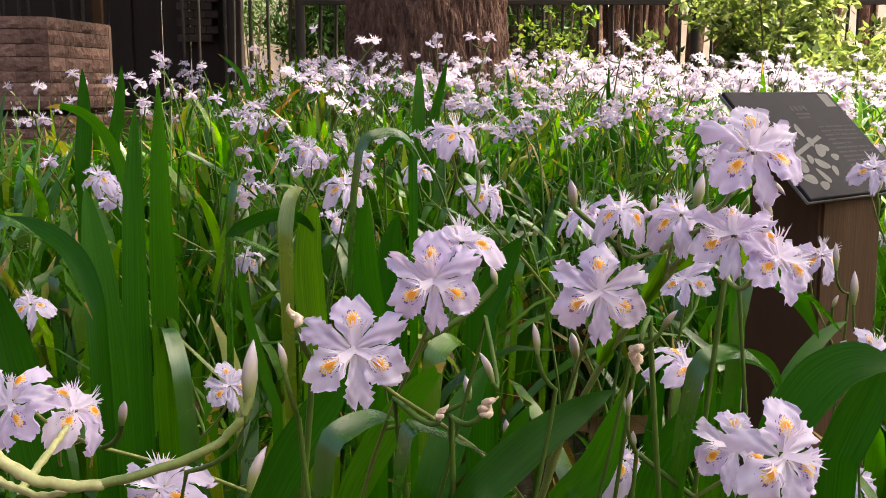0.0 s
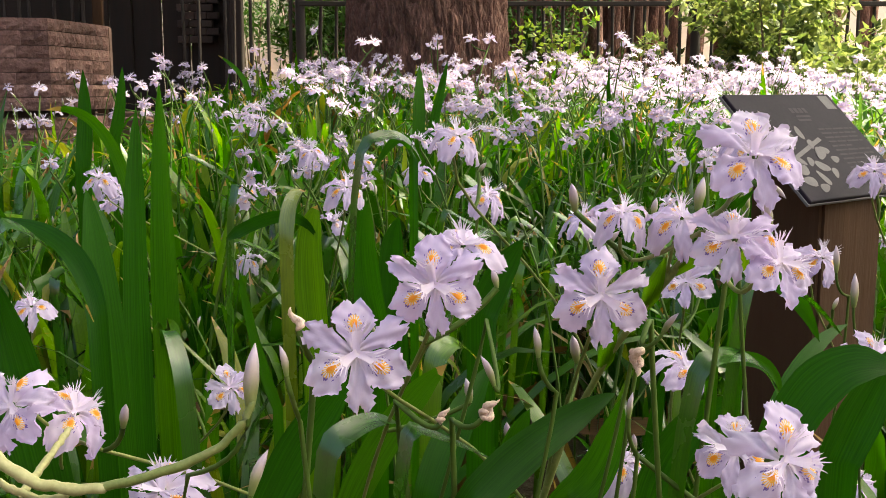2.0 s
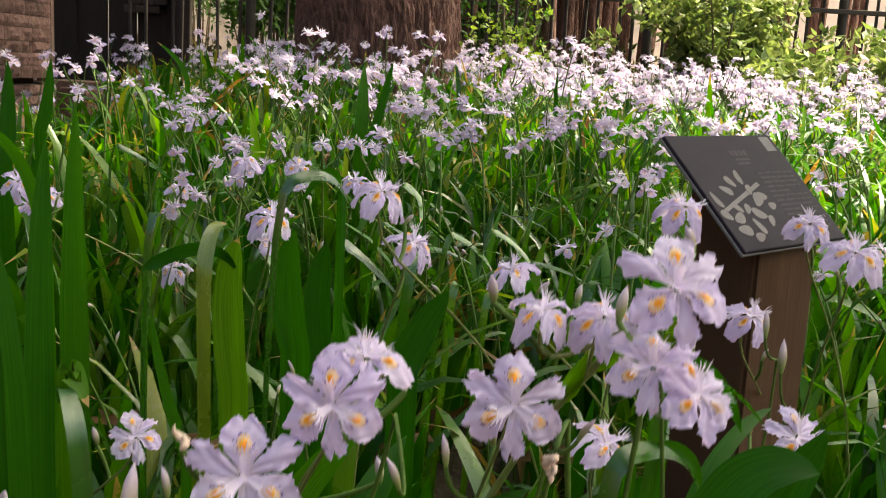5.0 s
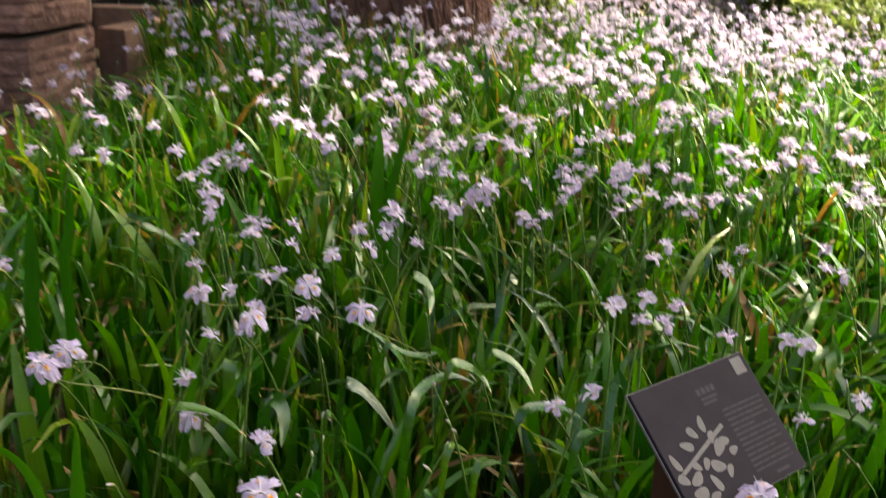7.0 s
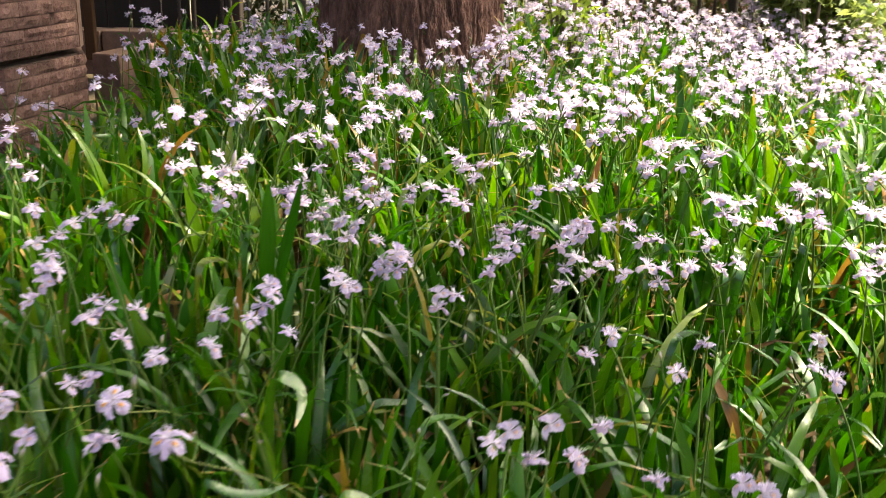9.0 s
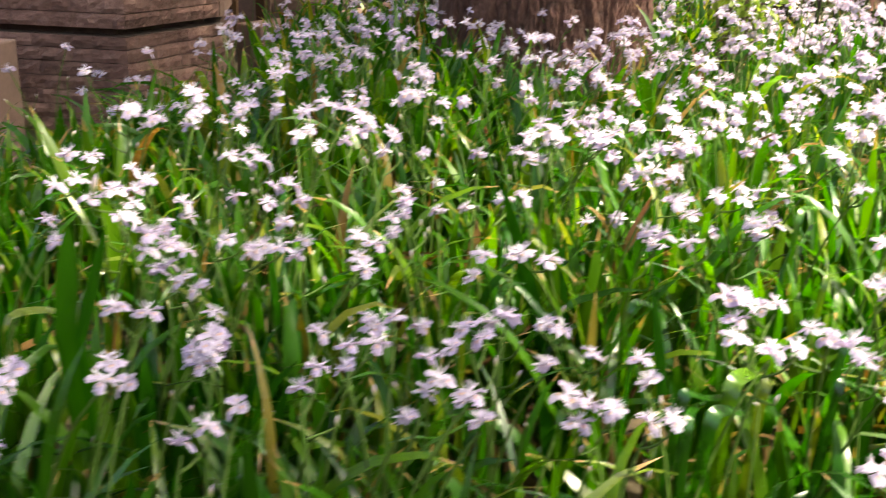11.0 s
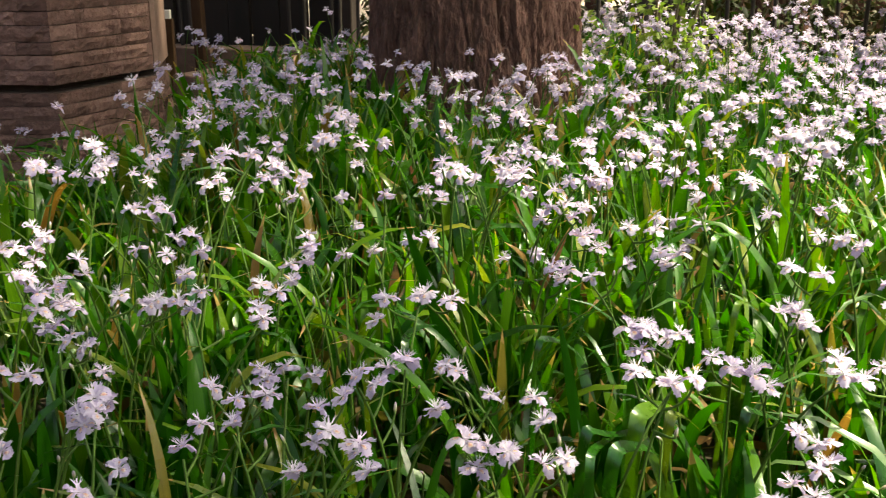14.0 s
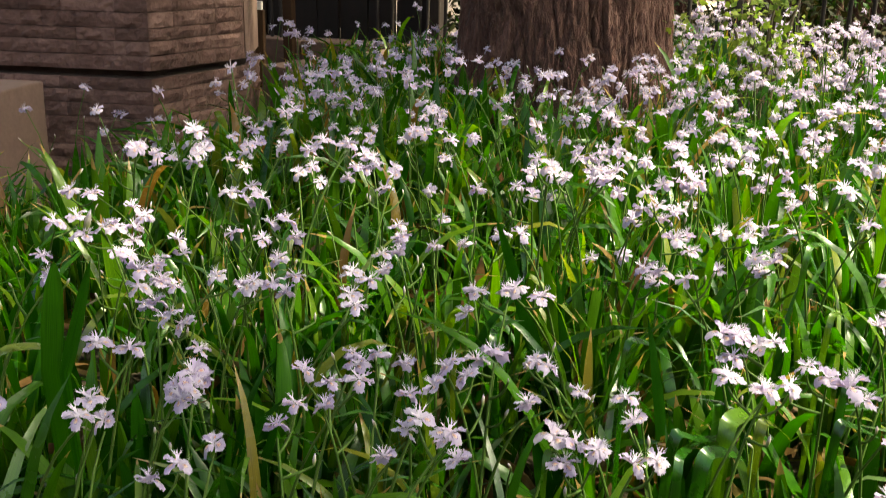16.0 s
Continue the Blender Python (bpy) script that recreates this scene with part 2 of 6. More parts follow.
def plain_material(name, stops, scale, rough=0.6, bump_s=0.3, bump_d=0.004, stretch=None, fine=8.0, metal=0.0, randomise=0.0):
    """A ramp over noise at two sizes, with relief."""
    m, nt, p, out = mat(name)
    vec = coords(nt, "Object", stretch)
    big, small = noise_tex(nt, scale, 6.0, vec), noise_tex(nt, scale * fine, 6.0, vec)
    f = mth(nt, "MULTIPLY_ADD", small, 0.45, mth(nt, "MULTIPLY", big, 0.6))
    if randomise:
        r = nt.nodes.new("ShaderNodeObjectInfo").outputs["Random"]
        f = mth(nt, "ADD", f, mth(nt, "MULTIPLY_ADD", r, randomise, -randomise / 2))
    nt.links.new(ramp(nt, f, stops), p.inputs["Base Color"])
    nt.links.new(mth(nt, "MULTIPLY_ADD", small, 0.25, rough - 0.12), p.inputs["Roughness"])
    p.inputs["Metallic"].default_value = metal
    bump(nt, p, mth(nt, "MULTIPLY_ADD", small, 0.6, big), bump_s, bump_d)
    return m


M_SOIL = plain_material("soil", [(0.3, (0.018, 0.012, 0.008)), (0.55, (0.05, 0.034, 0.02)), (0.8, (0.10, 0.065, 0.035))], 6.0, 0.95, 0.8, 0.02)
M_STONE = plain_material("split_stone", [(0.25, (0.068, 0.031, 0.027)), (0.5, (0.140, 0.070, 0.061)), (0.75, (0.245, 0.134, 0.119))], 7.0, 0.88, 1.0, 0.02, None, 6.0, 0.0, 0.30)
M_SLAB = plain_material("sawn_stone", [(0.3, (0.140, 0.080, 0.067)), (0.7, (0.225, 0.136, 0.115))], 8.0, 0.8, 0.35, 0.004)
M_MORTAR = plain_material("dark_joint", [(0.3, (0.040, 0.024, 0.020)), (0.7, (0.085, 0.052, 0.042))], 20.0, 0.95)
M_BARK = plain_material("bark", [(0.3, (0.036, 0.015, 0.012)), (0.52, (0.100, 0.044, 0.035)), (0.75, (0.205, 0.104, 0.085))], 18.0, 0.95, 1.0, 0.03, (1.0, 1.0, 0.35), 4.0)
M_POST = plain_material("brown_post", [(0.3, (0.040, 0.018, 0.010)), (0.6, (0.050, 0.025, 0.014)), (0.8, (0.085, 0.045, 0.026))], 16.0, 0.8, 0.6, 0.003, (1.0, 1.0, 0.12))
M_PANEL = plain_material("dark_plate", [(0.3, (0.011, 0.008, 0.014)), (0.7, (0.018, 0.0135, 0.022))], 30.0, 0.75, 0.1, 0.001)
M_PANEL.node_tree.nodes["Principled BSDF"].inputs["Specular IOR Level"].default_value = 0.12
M_PALE = plain_material("etched_grey", [(0.3, (0.10, 0.09, 0.10)), (0.7, (0.15, 0.138, 0.145))], 60.0, 0.75, 0.1, 0.001)
M_DIM = plain_material("etched_dim", [(0.3, (0.026, 0.022, 0.030)), (0.7, (0.040, 0.034, 0.044))], 60.0, 0.75, 0.1, 0.001)
# near-black colour holds the shade inside the hut's open front
M_VOID = plain_material("boards_dark_as_shade", [(0.3, (0.009, 0.005, 0.0045)), (0.7, (0.026, 0.015, 0.013))], 7.0, 0.9, 0.4, 0.004, (1.0, 1.0, 0.1))
for flat_m in (M_DIM, M_PALE, M_POST):
    flat_m.node_tree.nodes["Principled BSDF"].inputs["Specular IOR Level"].default_value = 0.12
M_FENCE = plain_material("dark_fence_paint", [(0.3, (0.009, 0.005, 0.004)), (0.7, (0.026, 0.014, 0.012))], 14.0, 0.7, 0.2, 0.002, (1, 1, 0.3))
M_BOARD = plain_material("dark_boards", [(0.3, (0.020, 0.010, 0.009)), (0.55, (0.050, 0.027, 0.023)), (0.8, (0.095, 0.055, 0.046))], 7.0, 0.8, 0.5, 0.004, (1.0, 1.0, 0.1), 6.0, 0.0, 0.25)
M_KERB = plain_material("brown_kerb", [(0.3, (0.085, 0.046, 0.037)), (0.7, (0.18, 0.102, 0.085))], 24.0, 0.9, 0.6, 0.005)
M_BRICK = plain_material("dull_brick", [(0.3, (0.030, 0.018, 0.016)), (0.7, (0.065, 0.040, 0.036))], 9.0, 0.9, 0.5, 0.004, None, 8.0, 0.0, 0.3)
M_PAVE = plain_material("far_paving", [(0.3, (0.30, 0.22, 0.19)), (0.7, (0.46, 0.36, 0.32))], 2.0, 0.9)
M_PALEWALL = plain_material("pale_wall", [(0.3, (0.52, 0.43, 0.41)), (0.7, (0.68, 0.60, 0.57))], 1.5, 0.9)
M_STEM = plain_material("green_stem", [(0.3, (0.03, 0.068, 0.008)), (0.6, (0.062, 0.108, 0.016)), (0.8, (0.13, 0.155, 0.045))], 40.0, 0.6, 0.2, 0.001, (1, 1, 0.3))
def bud_material():
    m, nt, p, out = mat("bud")
    uv = nt.nodes.new("ShaderNodeUVMap").outputs["UV"]
    sep = nt.nodes.new("ShaderNodeSeparateXYZ")
    nt.links.new(uv, sep.inputs[0])
    n = noise_tex(nt, 260.0, 5.0, coords(nt, "Object", (1, 1, 0.2)))
    f = mth(nt, "MULTIPLY_ADD", n, 0.3, mth(nt, "SUBTRACT", sep.outputs[1], 0.15))
    c = ramp(nt, f, [(0.0, (0.14, 0.20, 0.045)), (0.3, (0.25, 0.27, 0.11)), (0.55, (0.42, 0.34, 0.32)), (0.85, (0.52, 0.42, 0.54)), (1.0, (0.40, 0.33, 0.38))])
    nt.links.new(c, p.inputs["Base Color"])
    p.inputs["Roughness"].default_value = 0.5
    bump(nt, p, n, 0.3, 0.0008)
    see_through(nt, p, out, c, 0.25)
    return m


M_BUD = bud_material()
M_STEM.node_tree.nodes["Principled BSDF"].inputs["Specular IOR Level"].default_value = 0.25
M_PALESTEM = plain_material("pale_stem", [(0.3, (0.19, 0.19, 0.075)), (0.55, (0.31, 0.30, 0.14)), (0.75, (0.46, 0.40, 0.25))], 40.0, 0.5, 0.2, 0.001)
M_YOUNGSTEM = plain_material("young_stem", [(0.3, (0.085, 0.115, 0.025)), (0.55, (0.15, 0.18, 0.05)), (0.8, (0.24, 0.21, 0.10))], 60.0, 0.5, 0.3, 0.001)
M_WITHER = plain_material("withered_petal", [(0.3, (0.40, 0.27, 0.18)), (0.7, (0.66, 0.52, 0.46))], 90.0, 0.7, 0.5, 0.002)
M_BROWNSTEM = plain_material("brown_twig", [(0.3, (0.06, 0.045, 0.03)), (0.7, (0.15, 0.11, 0.075))], 30.0, 0.8)


# ---- mesh helpers ----
def part(name, bm, material, parent=None, label=""):
    me = bpy.data.meshes.new(name)
    bm.to_mesh(me)
    bm.free()
    me.materials.append(material)
    ob = new(name, me)
    if parent is not None:
        ob.parent = parent
    return tagged(ob, label)


def mesh_of(name, V, F, material, UV=None, smooth=True):
    """V: n x 3, F: rows of three or four indices, UV: n x 2 by vertex."""
    me = bpy.data.meshes.new(name)
    V, F = np.asarray(V, np.float32), np.asarray(F, np.int32)
    k = F.shape[1]
    me.vertices.add(len(V))
    me.vertices.foreach_set("co", V.ravel())
    me.loops.add(F.size)
    me.loops.foreach_set("vertex_index", F.ravel())
    me.polygons.add(len(F))
    me.polygons.foreach_set("loop_start", np.arange(0, F.size, k, dtype=np.int32))
    me.polygons.foreach_set("use_smooth", np.full(len(F), smooth))
    if UV is not None:
        lay = me.uv_layers.new(name="UVMap")
        lay.data.foreach_set("uv", np.asarray(UV, np.float32)[F.ravel()].ravel())
    me.materials.append(material)
    me.update(calc_edges=True)
    return me


def obj(name, me, parent=None, label="", m=None):
    ob = new(name, me)
    if parent is not None:
        ob.parent = parent
    if m is not None:
        ob.matrix_basis = m
    return tagged(ob, label)


def thing(name, label, category, group="", kind="", at=(0, 0, 0)):
    ob = new(name)
    ob.location = at
    return tagged(ob, label, category, group, kind)


def join(pieces):
    """Several (V, F, UV) into one."""
    Vs, Fs, Us, n = [], [], [], 0
    for V, F, U in pieces:
        Vs.append(V), Fs.append(np.asarray(F) + n), Us.append(U)
        n += len(V)
    return np.concatenate(Vs), np.concatenate(Fs), np.concatenate(Us)


def grid_faces(rows, cols):
    a = (np.arange(rows - 1)[:, None] * cols + np.arange(cols - 1)[None]).ravel()
    return np.stack([a, a + 1, a + cols + 1, a + cols], 1)


def ribbon(P, W, side, nu=3, fold=0.25, twist=0.0):
    """A leaf along the points P with widths W, its middle pushed aside by fold. Returns V, F, UV."""
    P = np.asarray(P, float)
    n = len(P)
    T = np.gradient(P, axis=0)
    T /= np.linalg.norm(T, axis=1, keepdims=True) + 1e-9
    S = np.cross(T, np.cross(side, T))
    S /= np.linalg.norm(S, axis=1, keepdims=True) + 1e-9
    N = np.cross(S, T)
    a = np.linspace(0, twist, n)[:, None]
    S, N = S * np.cos(a) + N * np.sin(a), N * np.cos(a) - S * np.sin(a)
    us = np.linspace(-1, 1, nu)
    V = P[:, None] + S[:, None] * (us[None, :, None] * np.asarray(W)[:, None, None] / 2)
    V = V + N[:, None] * ((1 - np.abs(us))[None, :, None] * np.asarray(W)[:, None, None] * fold)
    UV = np.stack(np.broadcast_arrays((us[None] + 1) / 2, np.linspace(0, 1, n)[:, None]), -1)
    return V.reshape(-1, 3), grid_faces(n, nu), UV.reshape(-1, 2)


def tube(P, R, k=6):
    """A round stem along P. Returns V, F, UV."""
    P = np.asarray(P, float)
    n = len(P)
    T = np.gradient(P, axis=0)
    T /= np.linalg.norm(T, axis=1, keepdims=True) + 1e-9
    ref = np.where(np.abs(T[:, 2:3]) > 0.9, [[1.0, 0, 0]], [[0, 0, 1.0]])
    A = np.cross(T, ref)
    A /= np.linalg.norm(A, axis=1, keepdims=True) + 1e-9
    B = np.cross(T, A)
    w = np.linspace(0, 2 * np.pi, k, endpoint=False)
    V = P[:, None] + (A[:, None] * np.cos(w)[None, :, None] + B[:, None] * np.sin(w)[None, :, None]) * np.broadcast_to(R, n)[:, None, None]
    a = np.arange(n - 1)[:, None] * k
    j = np.arange(k)[None]
    F = np.stack([a + j, a + (j + 1) % k, a + k + (j + 1) % k, a + k + j], -1).reshape(-1, 4)
    UV = np.stack(np.broadcast_arrays(np.linspace(0, 1, k)[None], np.linspace(0, 1, n)[:, None]), -1)
    return V.reshape(-1, 3), F, UV.reshape(-1, 2)


def bez(*pts, n=9):
    """A Bezier curve through two, three or four control points."""
    P = [np.asarray(p, float)[None] for p in pts]
    t = np.linspace(0, 1, n)[:, None]
    while len(P) > 1:
        P = [a * (1 - t) + b * t for a, b in zip(P, P[1:])]
    return P[0]


def turned(V, m):
    m = np.array(m)
    return V @ m[:3, :3].T + m[:3, 3]


def box_bm(size, at=(0, 0, 0), rot=0.0, bevel=0.0, rough=0.0, cuts=0, rng=None):
    bm = bmesh.new()
    bmesh.ops.create_cube(bm, size=1)
    bmesh.ops.scale(bm, vec=size, verts=bm.verts)
    if cuts:
        bmesh.ops.subdivide_edges(bm, edges=[e for e in bm.edges if e.calc_length() > 0.06], cuts=cuts, use_grid_fill=True)
    if rough and rng is not None:
        for v in bm.verts:
            v.co += Vector(rng.normal(0, rough, 3))
    if bevel:
        bmesh.ops.bevel(bm, geom=bm.edges[:], offset=bevel, segments=2, affect="EDGES", profile=0.5)
    bmesh.ops.transform(bm, matrix=Matrix.Translation(at) @ Matrix.Rotation(rot, 4, "Z"), verts=bm.verts)
    return bm


# ---- lie of the land ----
def dip(x, y):
    """The bed falls away towards the pillar."""
    return 0.25 * np.clip((-0.5 - x) / 0.85, 0, 1) * np.clip((y - 2.4) / 1.3, 0, 1) * (1 - 0.75 * np.clip((y - 4.5) / 0.6, 0, 1) * np.clip((x + 1.62) / 0.15, 0, 1))


def flower_top(x, y):
    return 0.30 + 0.125 * np.minimum(y, 3) + 0.02 * np.maximum(0, y - 3) - 0.03 * x - dip(x, y)


def ground_z(x, y):
    """The bed rises towards the tree and levels off behind it."""
    x, y = np.asarray(x, float), np.asarray(y, float)
    z = 0.30 + 0.125 * np.clip(y, -0.5, 3) + 0.03 * np.clip(y - 3, 0, 3) - 0.46
    return z - dip(x, y) - 0.03 * np.clip(x, -3, 3) + 0.012 * np.sin(x * 5.1 + y * 2.3) * np.cos(y * 4.3 - x)


def build_ground():
    ax = np.unique(np.concatenate([np.linspace(-3.5, 5, 120), [-300, -80, -30, -14, -8, -5, 7, 10, 16, 30, 80, 300]]))
    ay = np.unique(np.concatenate([np.linspace(-1.5, 7.5, 120), [-300, -80, -30, -12, -5, 9, 12, 18, 30, 80, 400]]))
    X, Y = np.meshgrid(ax, ay)
    V = np.stack([X, Y, ground_z(X, Y)], -1).reshape(-1, 3)
    ob = obj("ground", mesh_of("ground", V, grid_faces(len(ay), len(ax)), M_SOIL))
    tagged(ob, "dark brown garden soil under the flower bed", "ground", kind="structure")


build_ground()


# ---- stone pillar ----
C0, C1 = np.array([-1.775, 4.615]), np.array([-1.69, 5.24])       # its front corner and the far end of its right face
LEFT_DIR = np.array([-0.975, -0.22])
LEDGE, TOP = 0.53, 0.945


def stone_course(parent, a, b, z0, z1, depth, rng, lens):
    """One course of split stones from a to b, each a block of its own."""
    a, b = np.asarray(a), np.asarray(b)
    run = np.linalg.norm(b - a)
    d = (b - a) / run
    nrm = np.array([d[1], -d[0]])
    s = 0.0
    while s < run - 0.005:
        w = min(rng.uniform(*lens), run - s)
        if run - s - w < 0.05:
            w = run - s
        h = z1 - z0
        nx, nz = max(3, int(w / 0.022)), 4
        gx, gz = np.linspace(0.0008, w - 0.0008, nx), np.linspace(0.0006, h - 0.0006, nz)
        V = []
        seed = rng.uniform(0, 90)
        for iz, zz in enumerate(gz):
            for ix, xx in enumerate(gx):
                edge = min(xx, w - xx, 0.012) / 0.012 * min(zz, h - zz, 0.010) / 0.010
                o = (0.005 + 0.014 * noise.noise(Vector((xx * 26 + seed, zz * 34, seed))) + 0.004 * noise.noise(Vector((xx * 80, zz * 90, seed)))) * edge
                q = a + d * (s + xx) + nrm * o
                V.append((q[0], q[1], z0 + zz))
        F = [tuple(f) for f in grid_faces(nz, nx)]
        # the back and the sides of the block
        n0 = len(V)
        for zz in (gz[0], gz[-1]):
            for xx in (gx[0], gx[-1]):
                q = a + d * (s + xx) - nrm * depth
                V.append((q[0], q[1], z0 + zz))
        c = (0, nx - 1, (nz - 1) * nx, nz * nx - 1)
        F += [(c[0], c[2], n0 + 2, n0), (c[1], n0 + 1, n0 + 3, c[3]), (c[0], n0, n0 + 1, c[1]), (c[2], c[3], n0 + 3, n0 + 2)]
        me = bpy.data.meshes.new("stone")
        me.from_pydata(V, [], F)
        me.materials.append(M_STONE)
        obj("stone", me, parent)
        s += w


def build_pillar():
    rng = np.random.default_rng(11)
    pil = thing("stone_pillar", "angular pillar clad in courses of split brown stone", "pillar")
    C2 = C0 + LEFT_DIR * 1.5
    C3 = C1 + np.array([-0.21, 0.42])
    CB = C1 + (C0 - C1) / np.linalg.norm(C0 - C1) * 0.036
    C4 = C2 + np.array([-0.3, 1.0])
    inner = [C0 + np.array([-0.019, 0.017]), C1 + np.array([-0.022, -0.01]), C3 + np.array([-0.03, -0.03]), C4, C2 + np.array([0, 0.03])]

    def core(name, z0, z1, material, shrink=0.0, label=""):
        bm = bmesh.new()
        mid = np.mean(inner, 0)
        lo = [bm.verts.new((*(p + (mid - p) * shrink), z0)) for p in inner]
        hi = [bm.verts.new((*(p + (mid - p) * shrink), z1)) for p in inner]
        bm.faces.new(hi), bm.faces.new(lo[::-1])
        for i in range(len(lo)):
            j = (i + 1) % len(lo)
            bm.faces.new((lo[i], lo[j], hi[j], hi[i]))
        bmesh.ops.recalc_face_normals(bm, faces=bm.faces)
        part(name, bm, material, pil, label)

    core("base_core", -0.05, LEDGE - 0.032, M_MORTAR)
    core("recess", LEDGE - 0.036, LEDGE + 0.004, M_MORTAR, 0.10, "dark recessed joint above the base")
    core("core", LEDGE + 0.004, TOP - 0.012, M_MORTAR)
    z = LEDGE
    hs = [0.062, 0.059, 0.052, 0.064, 0.056, 0.066, 0.056]
    for h in hs:
        stone_course(pil, C2, C0, z, z + h - 0.0022, 0.05, rng, (0.16, 0.42))
        stone_course(pil, C0, CB, z, z + h - 0.0022, 0.05, rng, (0.14, 0.40))
        z += h
    # the smooth corner piece and the dressed return
    bm = bmesh.new()
    ring = [CB + np.array([0.0, 0.001]), C1, C3, C3 + np.array([-0.04, -0.02]), CB + np.array([-0.05, 0.0])]
    lo = [bm.verts.new((*q, LEDGE - 0.001)) for q in ring]
    hi = [bm.verts.new((*q, TOP - 0.004)) for q in ring]
    bm.faces.new(hi), bm.faces.new(lo[::-1])
    for i in range(len(ring)):
        j = (i + 1) % len(ring)
        bm.faces.new((lo[i], lo[j], hi[j], hi[i]))
    bmesh.ops.recalc_face_normals(bm, faces=bm.faces)
    bmesh.ops.bevel(bm, geom=bm.edges[:], offset=0.006, segments=2, affect="EDGES")
    part("corner_slab", bm, M_SLAB, pil, "smooth paler corner slab")
    z = LEDGE - 0.034
    for h in (0.052, 0.056, 0.06, 0.06, 0.06, 0.06, 0.06, 0.06):
        stone_course(pil, C2, C0, z - h + 0.0022, z, 0.05, rng, (0.18, 0.42))
        stone_course(pil, C0, C1, z - h + 0.0022, z, 0.05, rng, (0.14, 0.40))
        stone_course(pil, C1, C3, z - h + 0.0022, z, 0.05, rng, (0.18, 0.42))
        z -= h


build_pillar()

# low sawn block in front of the pillar
rng0 = np.random.default_rng(3)
blk = part("stone_block", box_bm((0.9, 0.46, 0.62), (-2.37, 3.90, 0.215), radians(12), 0.008, 0.0012, 3, rng0), M_SLAB)
tagged(blk, "low block of pale sawn stone beside the pillar", "stone block")


# ---- kerb, plinth and fence behind the bed ----
def build_kerb():
    k = thing("kerb", "row of brown stone kerb blocks behind the flowers", "kerb", kind="structure")
    rng = np.random.default_rng(5)
    a, b = np.array([-1.645, 5.37]), np.array([-1.40, 6.42])
    n = 3
    for i in range(n):
        p = a + (b - a) * (i + 0.5) / n
        ob = part("kerb_stone", box_bm((0.16, np.linalg.norm(b - a) / n - 0.006, 0.36), (p[0], p[1], 0.30), math.atan2(b[1] - a[1], b[0] - a[0]) - math.pi / 2, 0.008, 0.002, 2, rng), M_KERB, k)
    for i in range(11):
        part("plinth_stone", box_bm((0.59, 0.22, 0.26), (-3.6 + i * 0.6, 6.55, 0.355), 0, 0.007, 0.002, 2, rng), M_KERB, k)


build_kerb()
FENCE_Y = 6.56


def bar_mesh(h, r):
    V, F, U = tube([(0, 0, 0), (0, 0, h / 2), (0, 0, h)], r, 8)
    return mesh_of("fence_bar", V, F, M_FENCE, U)


def build_fence():
    f = thing("picket_fence", "dark painted fence of thin upright bars on a stone plinth", "fence")
    me = bar_mesh(1.9, 0.011)
    thick = bar_mesh(2.1, 0.032)
    rng = np.random.default_rng(8)
    x = -3.43
    i = 0
    while x < 4.2:
        z = 0.48 if x < 2.9 else 0.25
        if -2.3 < x < -1.7 and i % 12 and rng.random() < 0.75:
            x += 0.105
            i += 1
            continue
        if i % 12 == 0 and i != 12:
            obj("fence_post", thick, f, m=pose(x, FENCE_Y, z - 0.05))
        elif i % 12:
            obj("fence_bar", me, f, m=pose(x + rng.normal(0, 0.018), FENCE_Y + rng.normal(0, 0.004), z, rng.normal(0, 0.4), rng.normal(0, 0.6)))
        x += 0.105
        i += 1
    for z, x0 in ((1.165, -0.92), (2.2, -3.4)):
        part("rail", box_bm((4.3 - x0, 0.035, 0.03), ((4.3 + x0) / 2, FENCE_Y - 0.02, z), 0, 0.004), M_FENCE, f)


build_fence()


def build_posts():
    """A tall wooden post before the plinth and a short one topped by an added pale block."""
    p = thing("wooden_post", "tall square brown wooden post before the stone plinth", "post")
    part("shaft", box_bm((0.06, 0.06, 2.6), (-2.14, 6.395, 1.62), 0.1, 0.006, 0.001, 3, np.random.default_rng(2)), M_POST, p)
    q = thing("marker_post", "short brown wooden post with an added pale block on top", "post")
    part("shaft", box_bm((0.05, 0.05, 0.42), (-2.115, 6.03, 0.475), 0.3, 0.005, 0.001, 2, np.random.default_rng(4)), M_POST, q)
    # added block in the pale wall's colour, for a bright gap beside the post
    part("cap", box_bm((0.034, 0.034, 0.052), (-2.115, 6.03, 0.705), 0.3, 0.005), M_PALEWALL, q, "pale block in place of a bright gap")


build_posts()


